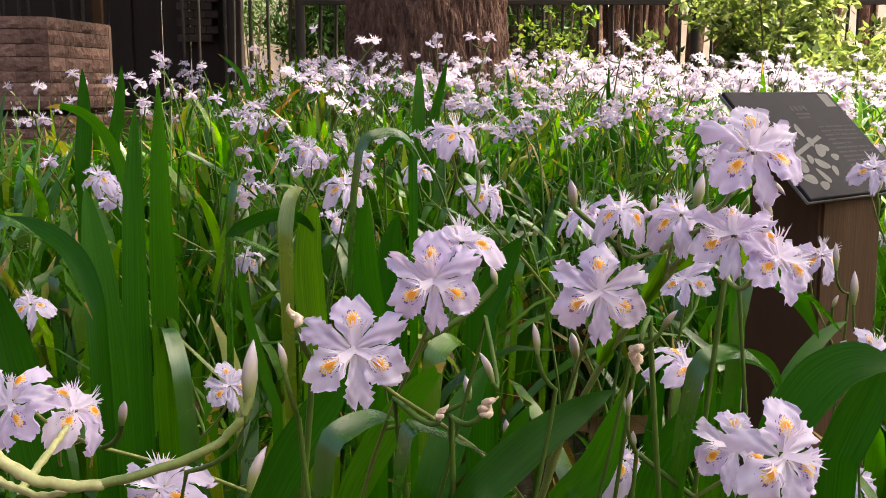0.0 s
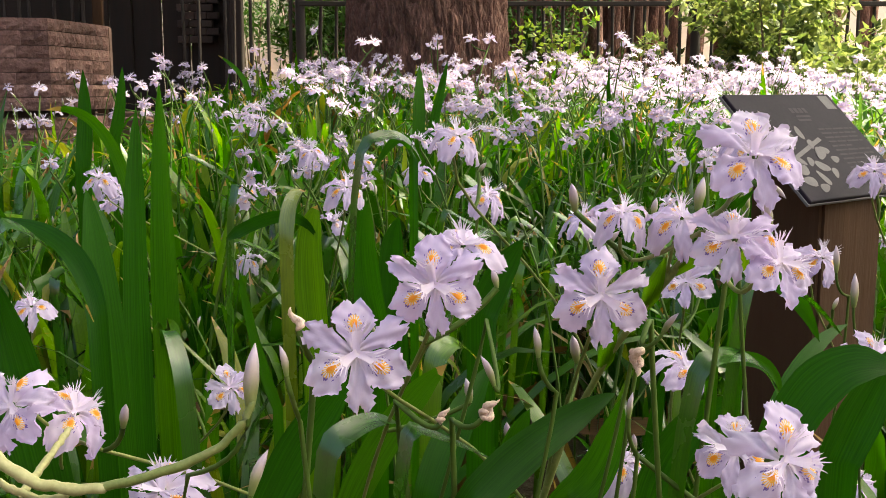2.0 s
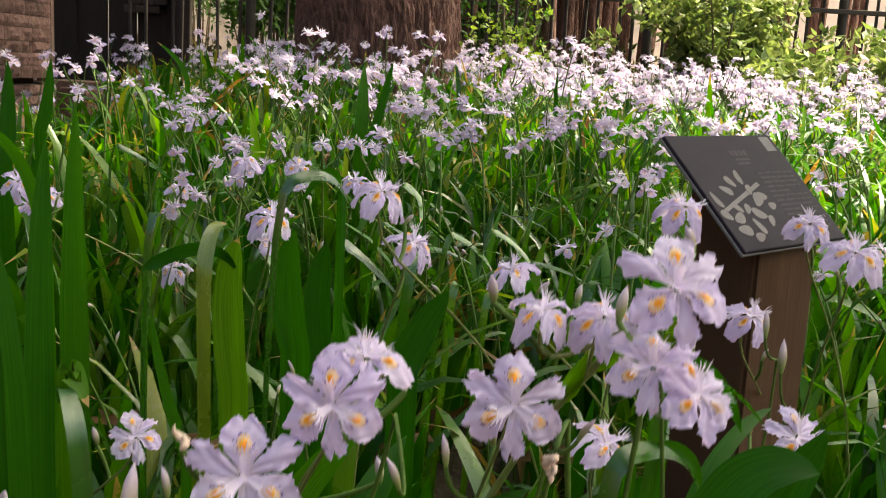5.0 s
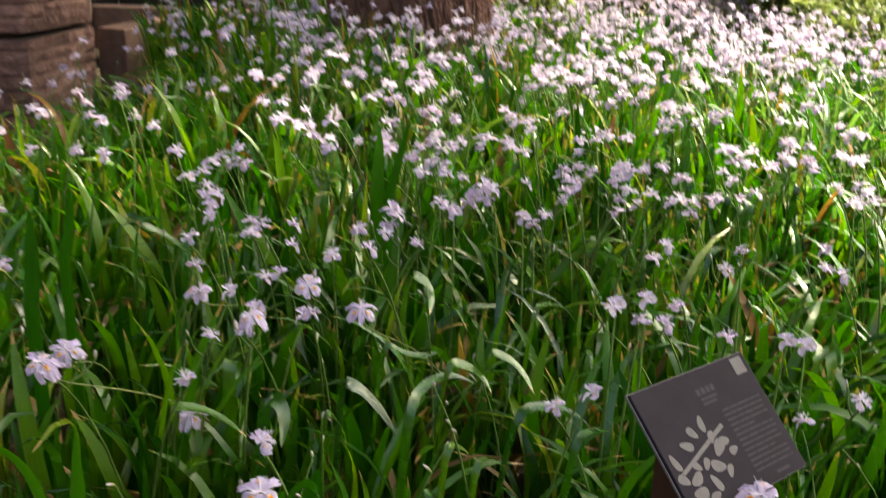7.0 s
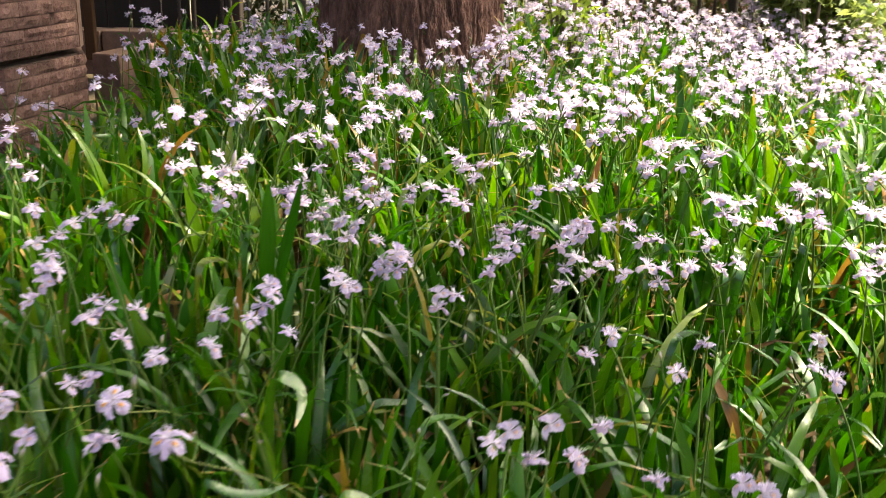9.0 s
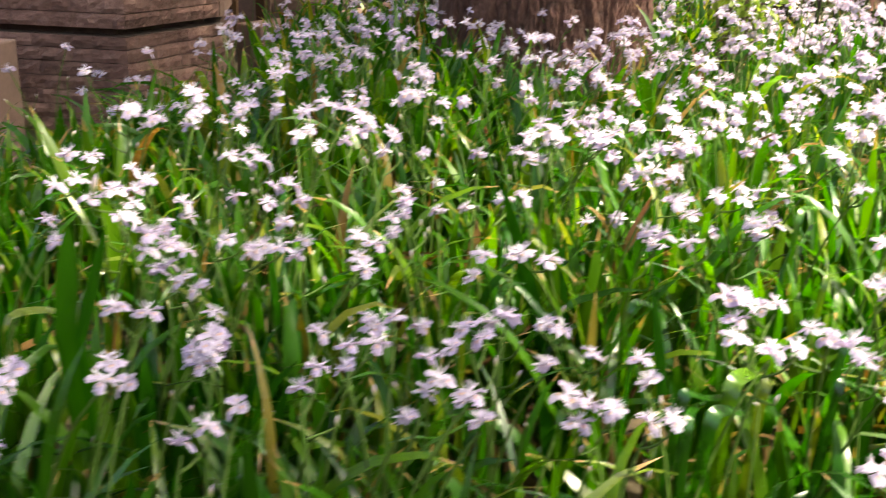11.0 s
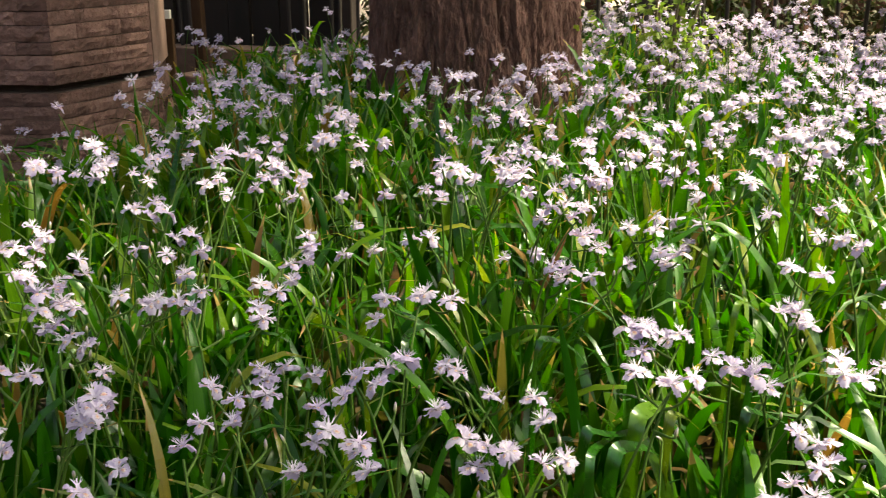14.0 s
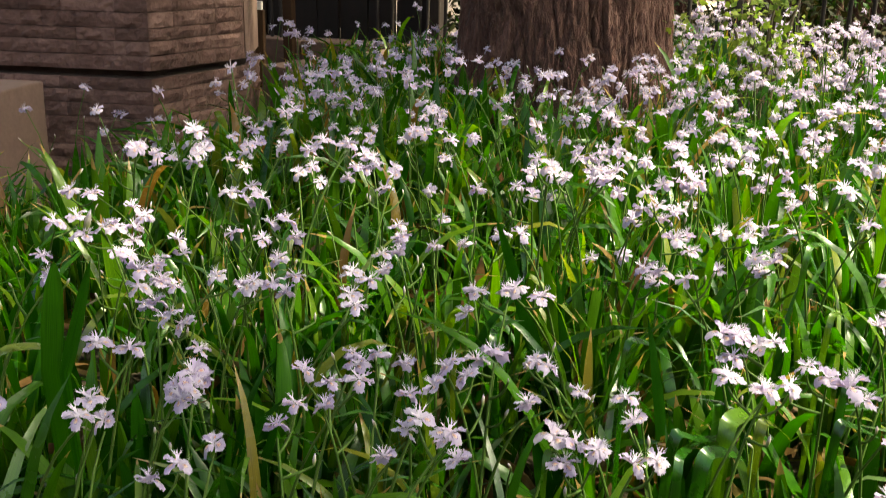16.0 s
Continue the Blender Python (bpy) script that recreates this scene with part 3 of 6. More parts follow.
def build_hut():
    """Dark timber hut behind the left part of the fence."""
    h = thing("timber_hut", "dark brown hut of upright boards, its open front's shade painted black", "hut")
    rng = np.random.default_rng(12)
    x = -4.6
    while x < -3.0:
        w = rng.uniform(0.11, 0.17)
        part("board", box_bm((w - 0.008, 0.03, 2.7), (x + w / 2, 7.3 + rng.normal(0, 0.006), 1.6), 0, 0.004), M_BOARD, h)
        x += w
    for bx, by in ((-3.0, 7.28), (-1.34, 6.68)):
        part("hut_post", box_bm((0.08, 0.08, 2.7), (bx, by, 1.6), 0, 0.008), M_BOARD, h)
    part("beam", box_bm((1.8, 0.1, 0.16), (-2.25, 6.72, 2.2), 0, 0.008), M_BOARD, h)
    # these boards and walls are coloured black in place of the front's shade
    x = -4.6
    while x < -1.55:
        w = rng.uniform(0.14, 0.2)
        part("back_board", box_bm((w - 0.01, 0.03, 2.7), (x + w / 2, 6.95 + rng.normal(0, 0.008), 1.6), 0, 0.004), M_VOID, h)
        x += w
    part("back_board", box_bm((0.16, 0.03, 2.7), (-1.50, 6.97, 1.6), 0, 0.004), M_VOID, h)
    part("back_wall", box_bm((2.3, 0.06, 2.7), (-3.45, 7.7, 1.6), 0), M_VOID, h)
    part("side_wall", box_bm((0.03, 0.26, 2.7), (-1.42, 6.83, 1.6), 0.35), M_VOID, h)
    part("side_wall", box_bm((0.06, 1.9, 2.7), (-4.62, 8.25, 1.6), 0), M_BOARD, h)
    part("roof", box_bm((3.9, 2.9, 0.08), (-2.9, 8.1, 3.0), 0), M_BOARD, h)
    for r in range(9):
        for c in range(3):
            bx = -1.78 + (c + 0.5 * (r % 2)) * 0.08
            if bx < -1.56:
                part("brick", box_bm((0.076, 0.05, 0.046), (bx + 0.04, 6.90, 0.96 + r * 0.052), 0, 0.004), M_BRICK, h)


build_hut()

wall = part("wall_back", box_bm((26, 0.2, 4.2), (4, 13.5, 2.1), 0), M_PALEWALL)
tagged(wall, "pale sunlit wall far behind the fence", "wall", kind="structure")
pave = part("pavement", box_bm((22.4, 5.6, 0.06), (5.25, 10.4, 0.42), 0), M_PAVE)
tagged(pave, "reddish paved path behind the fence", "pavement", kind="structure")

for nm, sz, at in (("wall_south", (40, 0.3, 3.4), (2, -8, 1.7)), ("wall_west", (0.3, 24, 3.4), (-10, 3, 1.7))):
    tagged(part(nm, box_bm(sz, at, 0), M_STONE), "plain brown stone wall that closes the garden", "wall", kind="structure")


# ---- trees ----
def build_tree():
    tr = thing("large_tree", "large tree with a thick trunk of furrowed brown bark", "tree")
    cx, cy = -0.077, 4.79
    na = 420
    zs = np.concatenate([np.linspace(-0.05, 1.4, 230), np.linspace(1.45, 4.2, 30)])
    nz = len(zs)
    an = np.linspace(0, 2 * np.pi, na, endpoint=False)
    V = np.zeros((nz, na, 3))
    for i, z in enumerate(zs):
        g = z - 0.3
        r0 = 0.365 + 0.11 * math.exp(-max(g, 0) / 0.16) + 0.02 * math.exp(-abs(g - 0.5)) - 0.012 * max(g, 0)
        for j, w in enumerate(an):
            root = 1 + 0.10 * math.exp(-max(g, 0) / 0.2) * math.sin(5 * w + 1.0)
            tw = w + 0.09 * z
            fur = noise.noise(Vector((math.cos(tw) * 8.5, math.sin(tw) * 8.5, z * 3.4)))
            fur2 = noise.noise(Vector((math.cos(tw) * 19, math.sin(tw) * 19, z * 9 + 7)))
            fur3 = noise.noise(Vector((math.cos(tw) * 40, math.sin(tw) * 40, z * 26 + 3)))
            crack = min(1.0, abs(fur + 0.25 * fur2) * 4.5)
            ridge = 0.024 * crack ** 0.6 + 0.010 * min(1.0, abs(fur2) * 5) + 0.006 * fur3 - 0.034
            r = r0 * root + ridge
            V[i, j] = (cx + r * math.cos(w), cy + r * math.sin(w), z)
    a = np.arange(nz - 1)[:, None] * na
    j = np.arange(na)[None]
    F = np.stack([a + j, a + (j + 1) % na, a + na + (j + 1) % na, a + na + j], -1).reshape(-1, 4)
    obj("trunk", mesh_of("trunk", V.reshape(-1, 3), F, M_BARK), tr)
    rng = np.random.default_rng(21)
    tips = []
    for k in range(9):
        w = k * 2.399 + 0.4
        L = rng.uniform(1.5, 2.6)
        e = np.array([cx + L * math.cos(w), cy + L * math.sin(w), 4.6 + rng.uniform(0.4, 2.0)])
        P = bez((cx, cy, 3.6), (cx + 0.4 * L * math.cos(w), cy + 0.4 * L * math.sin(w), 4.9), e, n=8)
        Vt, Ft, Ut = tube(P, np.linspace(0.15, 0.03, 8), 8)
        obj("limb", mesh_of("limb", Vt, Ft, M_BARK, Ut), tr)
        tips += [P[5], P[7]]
    # unseen limbs, added to keep sun off the trunk and left bed
    for e in ((1.3, 4.3, 5.2), (2.0, 4.8, 5.4), (2.6, 5.4, 5.5), (1.6, 5.6, 5.2), (2.2, 6.2, 5.6), (2.4, 4.2, 5.1), (1.9, 4.1, 5.2), (2.2, 3.8, 5.1), (1.6, 4.5, 5.0), (2.7, 5.2, 4.6)):
        P = bez((cx, cy, 3.7), (cx + 0.6, cy, 4.8), e, n=8)
        Vt, Ft, Ut = tube(P, np.linspace(0.13, 0.03, 8), 8)
        obj("limb", mesh_of("limb", Vt, Ft, M_BARK, Ut), tr)
        tips += [P[5], P[7], P[7]]
    # unseen limbs, added to cut the skylight over the near left
    for e in ((-1.2, 1.5, 5.0), (-1.8, 2.2, 5.2), (-0.8, 0.8, 5.1), (-1.6, 0.6, 5.3), (-2.2, 1.2, 5.2), (-0.7, 2.3, 5.0), (-2.6, 2.6, 5.1)):
        P = bez((cx, cy, 3.8), (cx - 0.4, cy - 0.8, 5.0), e, n=8)
        Vt, Ft, Ut = tube(P, np.linspace(0.13, 0.03, 8), 8)
        obj("limb", mesh_of("limb", Vt, Ft, M_BARK, Ut), tr)
        tips += [P[6], P[7], P[7], P[7]]
    # low unseen limbs, added to block sky that the left leaves reflect
    for e in ((-1.4, 4.2, 3.3), (-2.0, 4.6, 3.2), (-2.6, 5.0, 3.4), (-1.8, 5.6, 3.3), (-2.9, 4.2, 3.6), (-2.3, 3.6, 3.6), (-1.2, 3.4, 3.8), (-3.2, 5.4, 3.6)):
        P = bez((cx, cy, 3.0), (cx - 0.7, cy, 3.5), e, n=8)
        Vt, Ft, Ut = tube(P, np.linspace(0.10, 0.02, 8), 8)
        obj("limb", mesh_of("limb", Vt, Ft, M_BARK, Ut), tr)
        tips += [P[6], P[7], P[7]]
    V, F, U = leaf_cloud(tips, 0.9, 27000, 0.13, rng)
    obj("crown", mesh_of("crown", V, F, M_CROWN, U), tr, "leafy green crown")


def leaf_cloud(centres, spread, n, size, rng, flat=0.6, wide=0.24):
    """n small pointed leaves in clumps round the centres."""
    C = np.asarray(centres, float)[rng.integers(0, len(centres), n)]
    D = rng.normal(0, 1, (n, 3))
    D /= np.linalg.norm(D, axis=1, keepdims=True)
    P = C + D * spread * (rng.uniform(0, 1, (n, 1)) ** 0.45) * np.array([1, 1, flat])
    A = rng.normal(0, 1, (n, 3)) + D * 0.6
    A[:, 2] -= 0.15
    A /= np.linalg.norm(A, axis=1, keepdims=True)
    B = np.cross(A, rng.normal(0, 1, (n, 3)) + np.array([0, 0, 1.6]))
    B /= np.linalg.norm(B, axis=1, keepdims=True)
    N = np.cross(A, B)
    L = size * rng.uniform(0.6, 1.25, (n, 1))
    pts = [P, P + A * L * 0.35 + B * L * wide + N * L * 0.05, P + A * L * 0.40 - N * L * 0.02, P + A * L * 0.35 - B * L * wide + N * L * 0.05, P + A * L]
    V = np.stack(pts, 1).reshape(-1, 3)
    i = np.arange(n)[:, None] * 5
    F = np.concatenate([i + [0, 1, 2], i + [0, 2, 3], i + [2, 1, 4], i + [3, 2, 4]])
    U = np.tile(np.array([(0.5, 0), (1, 0.4), (0.5, 0.4), (0, 0.4), (0.5, 0.9)]), (n, 1))
    return V, F, U


build_tree()


def build_shade_tree():
    """A second tree beside the bed, unseen, added so that its crown shades the near part of it."""
    tr = thing("shade_tree", "unseen leafy tree added to shade the near part of the bed", "tree")
    rng = np.random.default_rng(23)
    bx, by = 4.3, -0.6
    V, F, U = tube(bez((bx, by, -0.4), (bx, by, 2.4), (bx - 0.4, by + 0.3, 4.6), n=9), np.linspace(0.24, 0.13, 9), 14)
    obj("trunk", mesh_of("trunk", V, F, M_BARK, U), tr)
    tips = []
    for k in range(34):
        ty = 0.5 + 2.45 * (k + 0.5) / 20 if k < 20 else 0.9 + 0.12 * (k - 20)
        e = np.array([rng.uniform(2.1, 3.0), ty, rng.uniform(4.6, 5.4)]) if k >= 20 else np.array([rng.uniform(0.9, 4.6) if ty < 1.9 else rng.uniform(1.2, 4.0), ty, rng.uniform(4.6, 5.8)])
        P = bez((bx - 0.3, by + 0.2, 4.0), (bx - 0.5, by + 0.4, 5.0), e, n=7)
        V, F, U = tube(P, np.linspace(0.09, 0.02, 7), 7)
        obj("limb", mesh_of("limb", V, F, M_BARK, U), tr)
        tips += [P[4], P[5], P[6]]
    V, F, U = leaf_cloud(tips, 0.55, 18500, 0.14, rng)
    obj("crown", mesh_of("crown", V, F, M_CROWN, U), tr, "leafy green crown")


build_shade_tree()


def build_shrub(name, label, at, r, h, n, size, material, seed, stems=12, spread=0.2, wide=0.2):
    rng = np.random.default_rng(seed)
    s = thing(name, label, "shrub")
    x, y = at
    g = float(ground_z(x, y))
    tips = []
    for k in range(stems):
        w, q = rng.uniform(0, 6.28), rng.uniform(0.3, 1.0)
        e = np.array([x + r * q * math.cos(w), y + r * q * math.sin(w), g + h * rng.uniform(0.45, 0.95)])
        P = bez((x + 0.05 * math.cos(w), y + 0.05 * math.sin(w), g - 0.02), (x + 0.3 * r * q * math.cos(w), y + 0.3 * r * q * math.sin(w), g + h * 0.5), e, n=6)
        V, F, U = tube(P, np.linspace(0.014, 0.004, 6), 5)
        obj("stem", mesh_of("stem", V, F, M_BROWNSTEM, U), s)
        tips += [P[3], P[4], P[5], e + rng.normal(0, 0.12, 3)]
    V, F, U = leaf_cloud(tips, r * spread, n, size, rng, 0.75, wide)
    obj("foliage", mesh_of("foliage", V, F, material, U), s)
    return s


build_shrub("sapling", "small sapling with round bright green leaves beside the trunk", (0.58, 5.10), 0.17, 0.80, 520, 0.032, M_SAPLING, 31, 9, 0.34, 0.40)
build_shrub("sapling", "low young shoot with bright green leaves by the trunk", (0.45, 4.85), 0.11, 0.46, 150, 0.03, M_SAPLING, 32, 5, 0.36, 0.40)
SHRUB = "leafy bright green shrub lit by the sun behind the irises"
for i, (sx, sy, sr, sh, sn) in enumerate([(1.80, 5.6, 0.42, 1.15, 1500), (2.45, 5.3, 0.55, 0.68, 1500), (3.2, 5.6, 0.7, 0.72, 1500), (2.0, 6.15, 0.45, 1.35, 1300), (3.0, 4.6, 0.55, 0.62, 1500), (3.7, 4.9, 0.6, 0.7, 1300), (2.2, 5.9, 0.5, 0.75, 1200)]):
    tagged(build_shrub("shrub", SHRUB, (sx, sy), sr, sh, int(sn * 1.7), 0.064, M_SHRUB, 40 + i, 12, 0.22, 0.27), group="shrubs by the fence")


for dx, dy, dr, dh in ((-0.95, 7.75, 0.40, 1.5), (-0.50, 7.9, 0.45, 1.3), (0.75, 7.8, 0.4, 1.2), (-2.9, 12.1, 0.6, 2.4), (-2.3, 12.3, 0.6, 2.7), (-1.7, 12.1, 0.6, 2.5), (-1.1, 12.4, 0.6, 2.6), (-0.6, 12.2, 0.5, 2.4), (-1.05, 9.7, 0.40, 1.9), (-0.70, 9.3, 0.35, 1.8)):
    tagged(build_shrub("shrub", "dark green shrub in the shade behind the fence", (dx, dy), dr, dh, 1500, 0.075, M_CROWN, 80 + int(dy * 10 + dx * 7), 12, 0.45, 0.2), group="shrubs by the fence")


def build_far_trees():
    """Thin dark trunks and their foliage beyond the fence."""
    rng = np.random.default_rng(51)
    for i in range(84):
        x, y = (rng.uniform(-1.3, 5.5), rng.uniform(7.6, 11.5)) if i < 44 else (rng.uniform(0.5, 2.2), rng.uniform(8.0, 11.0))
        t = thing("slim_tree", "slim dark tree behind the fence", "tree", "slim trees behind the fence")
        lean = rng.normal(0, 0.15)
        P = bez((x, y, 0.3), (x + lean * 0.3, y, 1.8), (x + lean, y, 4.5), n=7)
        V, F, U = tube(P, np.linspace(rng.uniform(0.03, 0.085), 0.03, 7), 8)
        obj("trunk", mesh_of("trunk", V, F, M_BARK, U), t)
        tips = [P[k] + rng.normal(0, 0.3, 3) for k in (4, 5, 6, 6)]
        V, F, U = leaf_cloud(tips, 0.55, 260, 0.12, rng)
        obj("foliage", mesh_of("foliage", V, F, M_CROWN, U), t)


build_far_trees()


def build_hedge():
    rng = np.random.default_rng(71)
    h = thing("hedge", "low brownish dark green hedge behind the fence, with shade in its leaf colour", "hedge")
    # M_HEDGE darkens the hedge by colour, though sun falls on it
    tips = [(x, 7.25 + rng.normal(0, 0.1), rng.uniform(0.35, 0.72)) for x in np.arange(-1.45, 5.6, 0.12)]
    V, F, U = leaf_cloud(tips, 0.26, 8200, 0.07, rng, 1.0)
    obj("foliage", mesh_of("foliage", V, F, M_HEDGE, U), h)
    for i, x in enumerate(np.arange(-1.4, 5.5, 0.3)):
        V, F, U = tube(bez((x, 7.25, 0.05), (x + rng.normal(0, 0.04), 7.25, 0.4), (x + rng.normal(0, 0.08), 7.25, 0.7), n=5), np.linspace(0.014, 0.006, 5), 5)
        obj("stem", mesh_of("stem", V, F, M_BROWNSTEM, U), h)


build_hedge()


# ---- name plate on its post ----
def build_sign():
    s = thing("plant_sign", "dark plate with a pale etched flower on a short brown post", "sign")
    tl, tr, bl = Vector((0.285, 1.039, 0.618)), Vector((0.439, 1.166, 0.618)), Vector((0.352, 0.958, 0.516))
    ex = (tr - tl).normalized()
    ey = (tl - bl)
    ey = (ey - ex * ey.dot(ex)).normalized()
    ez = ex.cross(ey)
    w, h = 0.200, 0.146
    mid = bl + ex * w / 2 + ey * h / 2
    M = Matrix.Translation(mid) @ Matrix((ex, ey, ez)).transposed().to_4x4()

    def flat(name, pts, lift, material, label="", thick=0.0001):
        bm = bmesh.new()
        vs = [bm.verts.new((p[0], p[1], lift)) for p in pts]
        f = bm.faces.new(vs)
        r = bmesh.ops.extrude_face_region(bm, geom=[f])
        bmesh.ops.translate(bm, vec=(0, 0, thick), verts=[v for v in r["geom"] if isinstance(v, bmesh.types.BMVert)])
        bmesh.ops.recalc_face_normals(bm, faces=bm.faces)
        ob = part(name, bm, material, s, label)
        ob.matrix_basis = M
        return ob

    bm = box_bm((w, h, 0.007), (0, 0, -0.0035), 0, 0.0015)
    ob = part("plate", bm, M_PANEL, s, "matt black plate")
    ob.matrix_basis = M
    ob = part("plate_backing", box_bm((w + 0.0024, h + 0.0024, 0.003), (0, 0, -0.0052), 0, 0.0006), M_PALE, s, "thin grey metal backing")
    ob.matrix_basis = M
    # upright post with its top cut to the slope
    flatx = Vector((ex.x, ex.y, 0)).normalized()
    back = Vector((-flatx.y, flatx.x, 0))
    pc = mid
    bm = bmesh.new()
    half_w, half_d = 0.060, 0.042
    lo, hi = [], []
    for a, b in ((-1, -1), (1, -1), (1, 1), (-1, 1)):
        q = pc + flatx * a * half_w + back * b * half_d
        lo.append(bm.verts.new((q.x, q.y, float(ground_z(q.x, q.y)) - 0.03)))
        zt = mid.z - 0.009 + (b * half_d) * (ey.z / max(1e-6, Vector((ey.x, ey.y)).length))
        hi.append(bm.verts.new((q.x, q.y, zt)))
    bm.faces.new(hi), bm.faces.new(lo[::-1])
    for i in range(4):
        bm.faces.new((lo[i], lo[(i + 1) % 4], hi[(i + 1) % 4], hi[i]))
    bmesh.ops.recalc_face_normals(bm, faces=bm.faces)
    bmesh.ops.bevel(bm, geom=[e for e in bm.edges], offset=0.004, segments=2, affect="EDGES")
    part("post", bm, M_POST, s, "square brown post")
    # pale tag in the corner
    flat("corner_tag", [(w / 2 - 0.028, h / 2 - 0.024), (w / 2 - 0.008, h / 2 - 0.024), (w / 2 - 0.008, h / 2 - 0.004), (w / 2 - 0.028, h / 2 - 0.004)], 0.0002, M_PALE, "small grey tag")
    rng = np.random.default_rng(2)
    def on(u, v):
        return (u - 0.5) * w, (0.5 - v) * h

    def bar(name, u0, u1, v0, v1, material, lift=0.0002):
        flat(name, [on(u0, v1), on(u1, v1), on(u1, v0), on(u0, v0)], lift, material)

    # heading and lines of writing, as bars
    for k in range(4):
        bar("heading_mark", 0.47 + k * 0.042, 0.503 + k * 0.042, 0.15, 0.20, M_DIM)
    bar("heading_line", 0.48, 0.62, 0.225, 0.245, M_DIM)
    bar("heading_line", 0.48, 0.60, 0.262, 0.282, M_DIM)
    for k in range(13):
        v0 = 0.36 + k * 0.042
        u1 = 0.95 if k % 5 < 4 else 0.60 + 0.35 * rng.uniform(0.4, 0.8)
        u = 0.59
        while u < u1 - 0.02:
            q = min(u1, u + rng.uniform(0.05, 0.13))
            bar("text_line", u, q - 0.008, v0, v0 + 0.016, M_DIM)
            u = q
    bar("text_line", 0.74, 0.86, 0.93, 0.955, M_DIM)

    # etched flower: a slanting stem with petals round it
    def petal(u, v, a, L, W):
        cx, cy = on(u, v)
        pts = []
        for q in np.linspace(0, 2 * math.pi, 14, endpoint=False):
            k = 1 + 0.10 * math.sin(3 * q + u * 40)
            px, py = math.cos(q) * L / 2 * k, math.sin(q) * W / 2 * k
            pts.append((cx + px * math.cos(a) - py * math.sin(a), cy + px * math.sin(a) + py * math.cos(a)))
        flat("etched_petal", pts, 0.0004, M_PALE, "pale etched petal")

    flat("etched_stem", [on(0.06, 0.655), on(0.085, 0.675), on(0.535, 0.475), on(0.52, 0.445)], 0.0003, M_PALE, "pale etched stem")
    for u, v, a, L, W in [(0.38, 0.395, 1.4, 0.019, 0.010), (0.28, 0.425, 2.3, 0.017, 0.010), (0.20, 0.50, 2.7, 0.020, 0.010), (0.06, 0.575, 1.9, 0.021, 0.009), (0.42, 0.595, 0.6, 0.023, 0.014), (0.51, 0.66, 0.2, 0.015, 0.009), (0.34, 0.715, -0.4, 0.022, 0.013), (0.15, 0.735, 0.4, 0.021, 0.012), (0.27, 0.82, -1.2, 0.021, 0.010), (0.13, 0.835, -0.1, 0.022, 0.013), (0.27, 0.665, 0.8, 0.015, 0.009), (0.055, 0.70, -0.6, 0.017, 0.011), (0.40, 0.505, 1.0, 0.015, 0.009), (0.19, 0.65, -0.8, 0.015, 0.009), (0.48, 0.57, -0.3, 0.015, 0.010), (0.21, 0.90, 0.3, 0.018, 0.010), (0.41, 0.78, 0.9, 0.016, 0.009)]:
        petal(u, v, a, L, W)


build_sign()


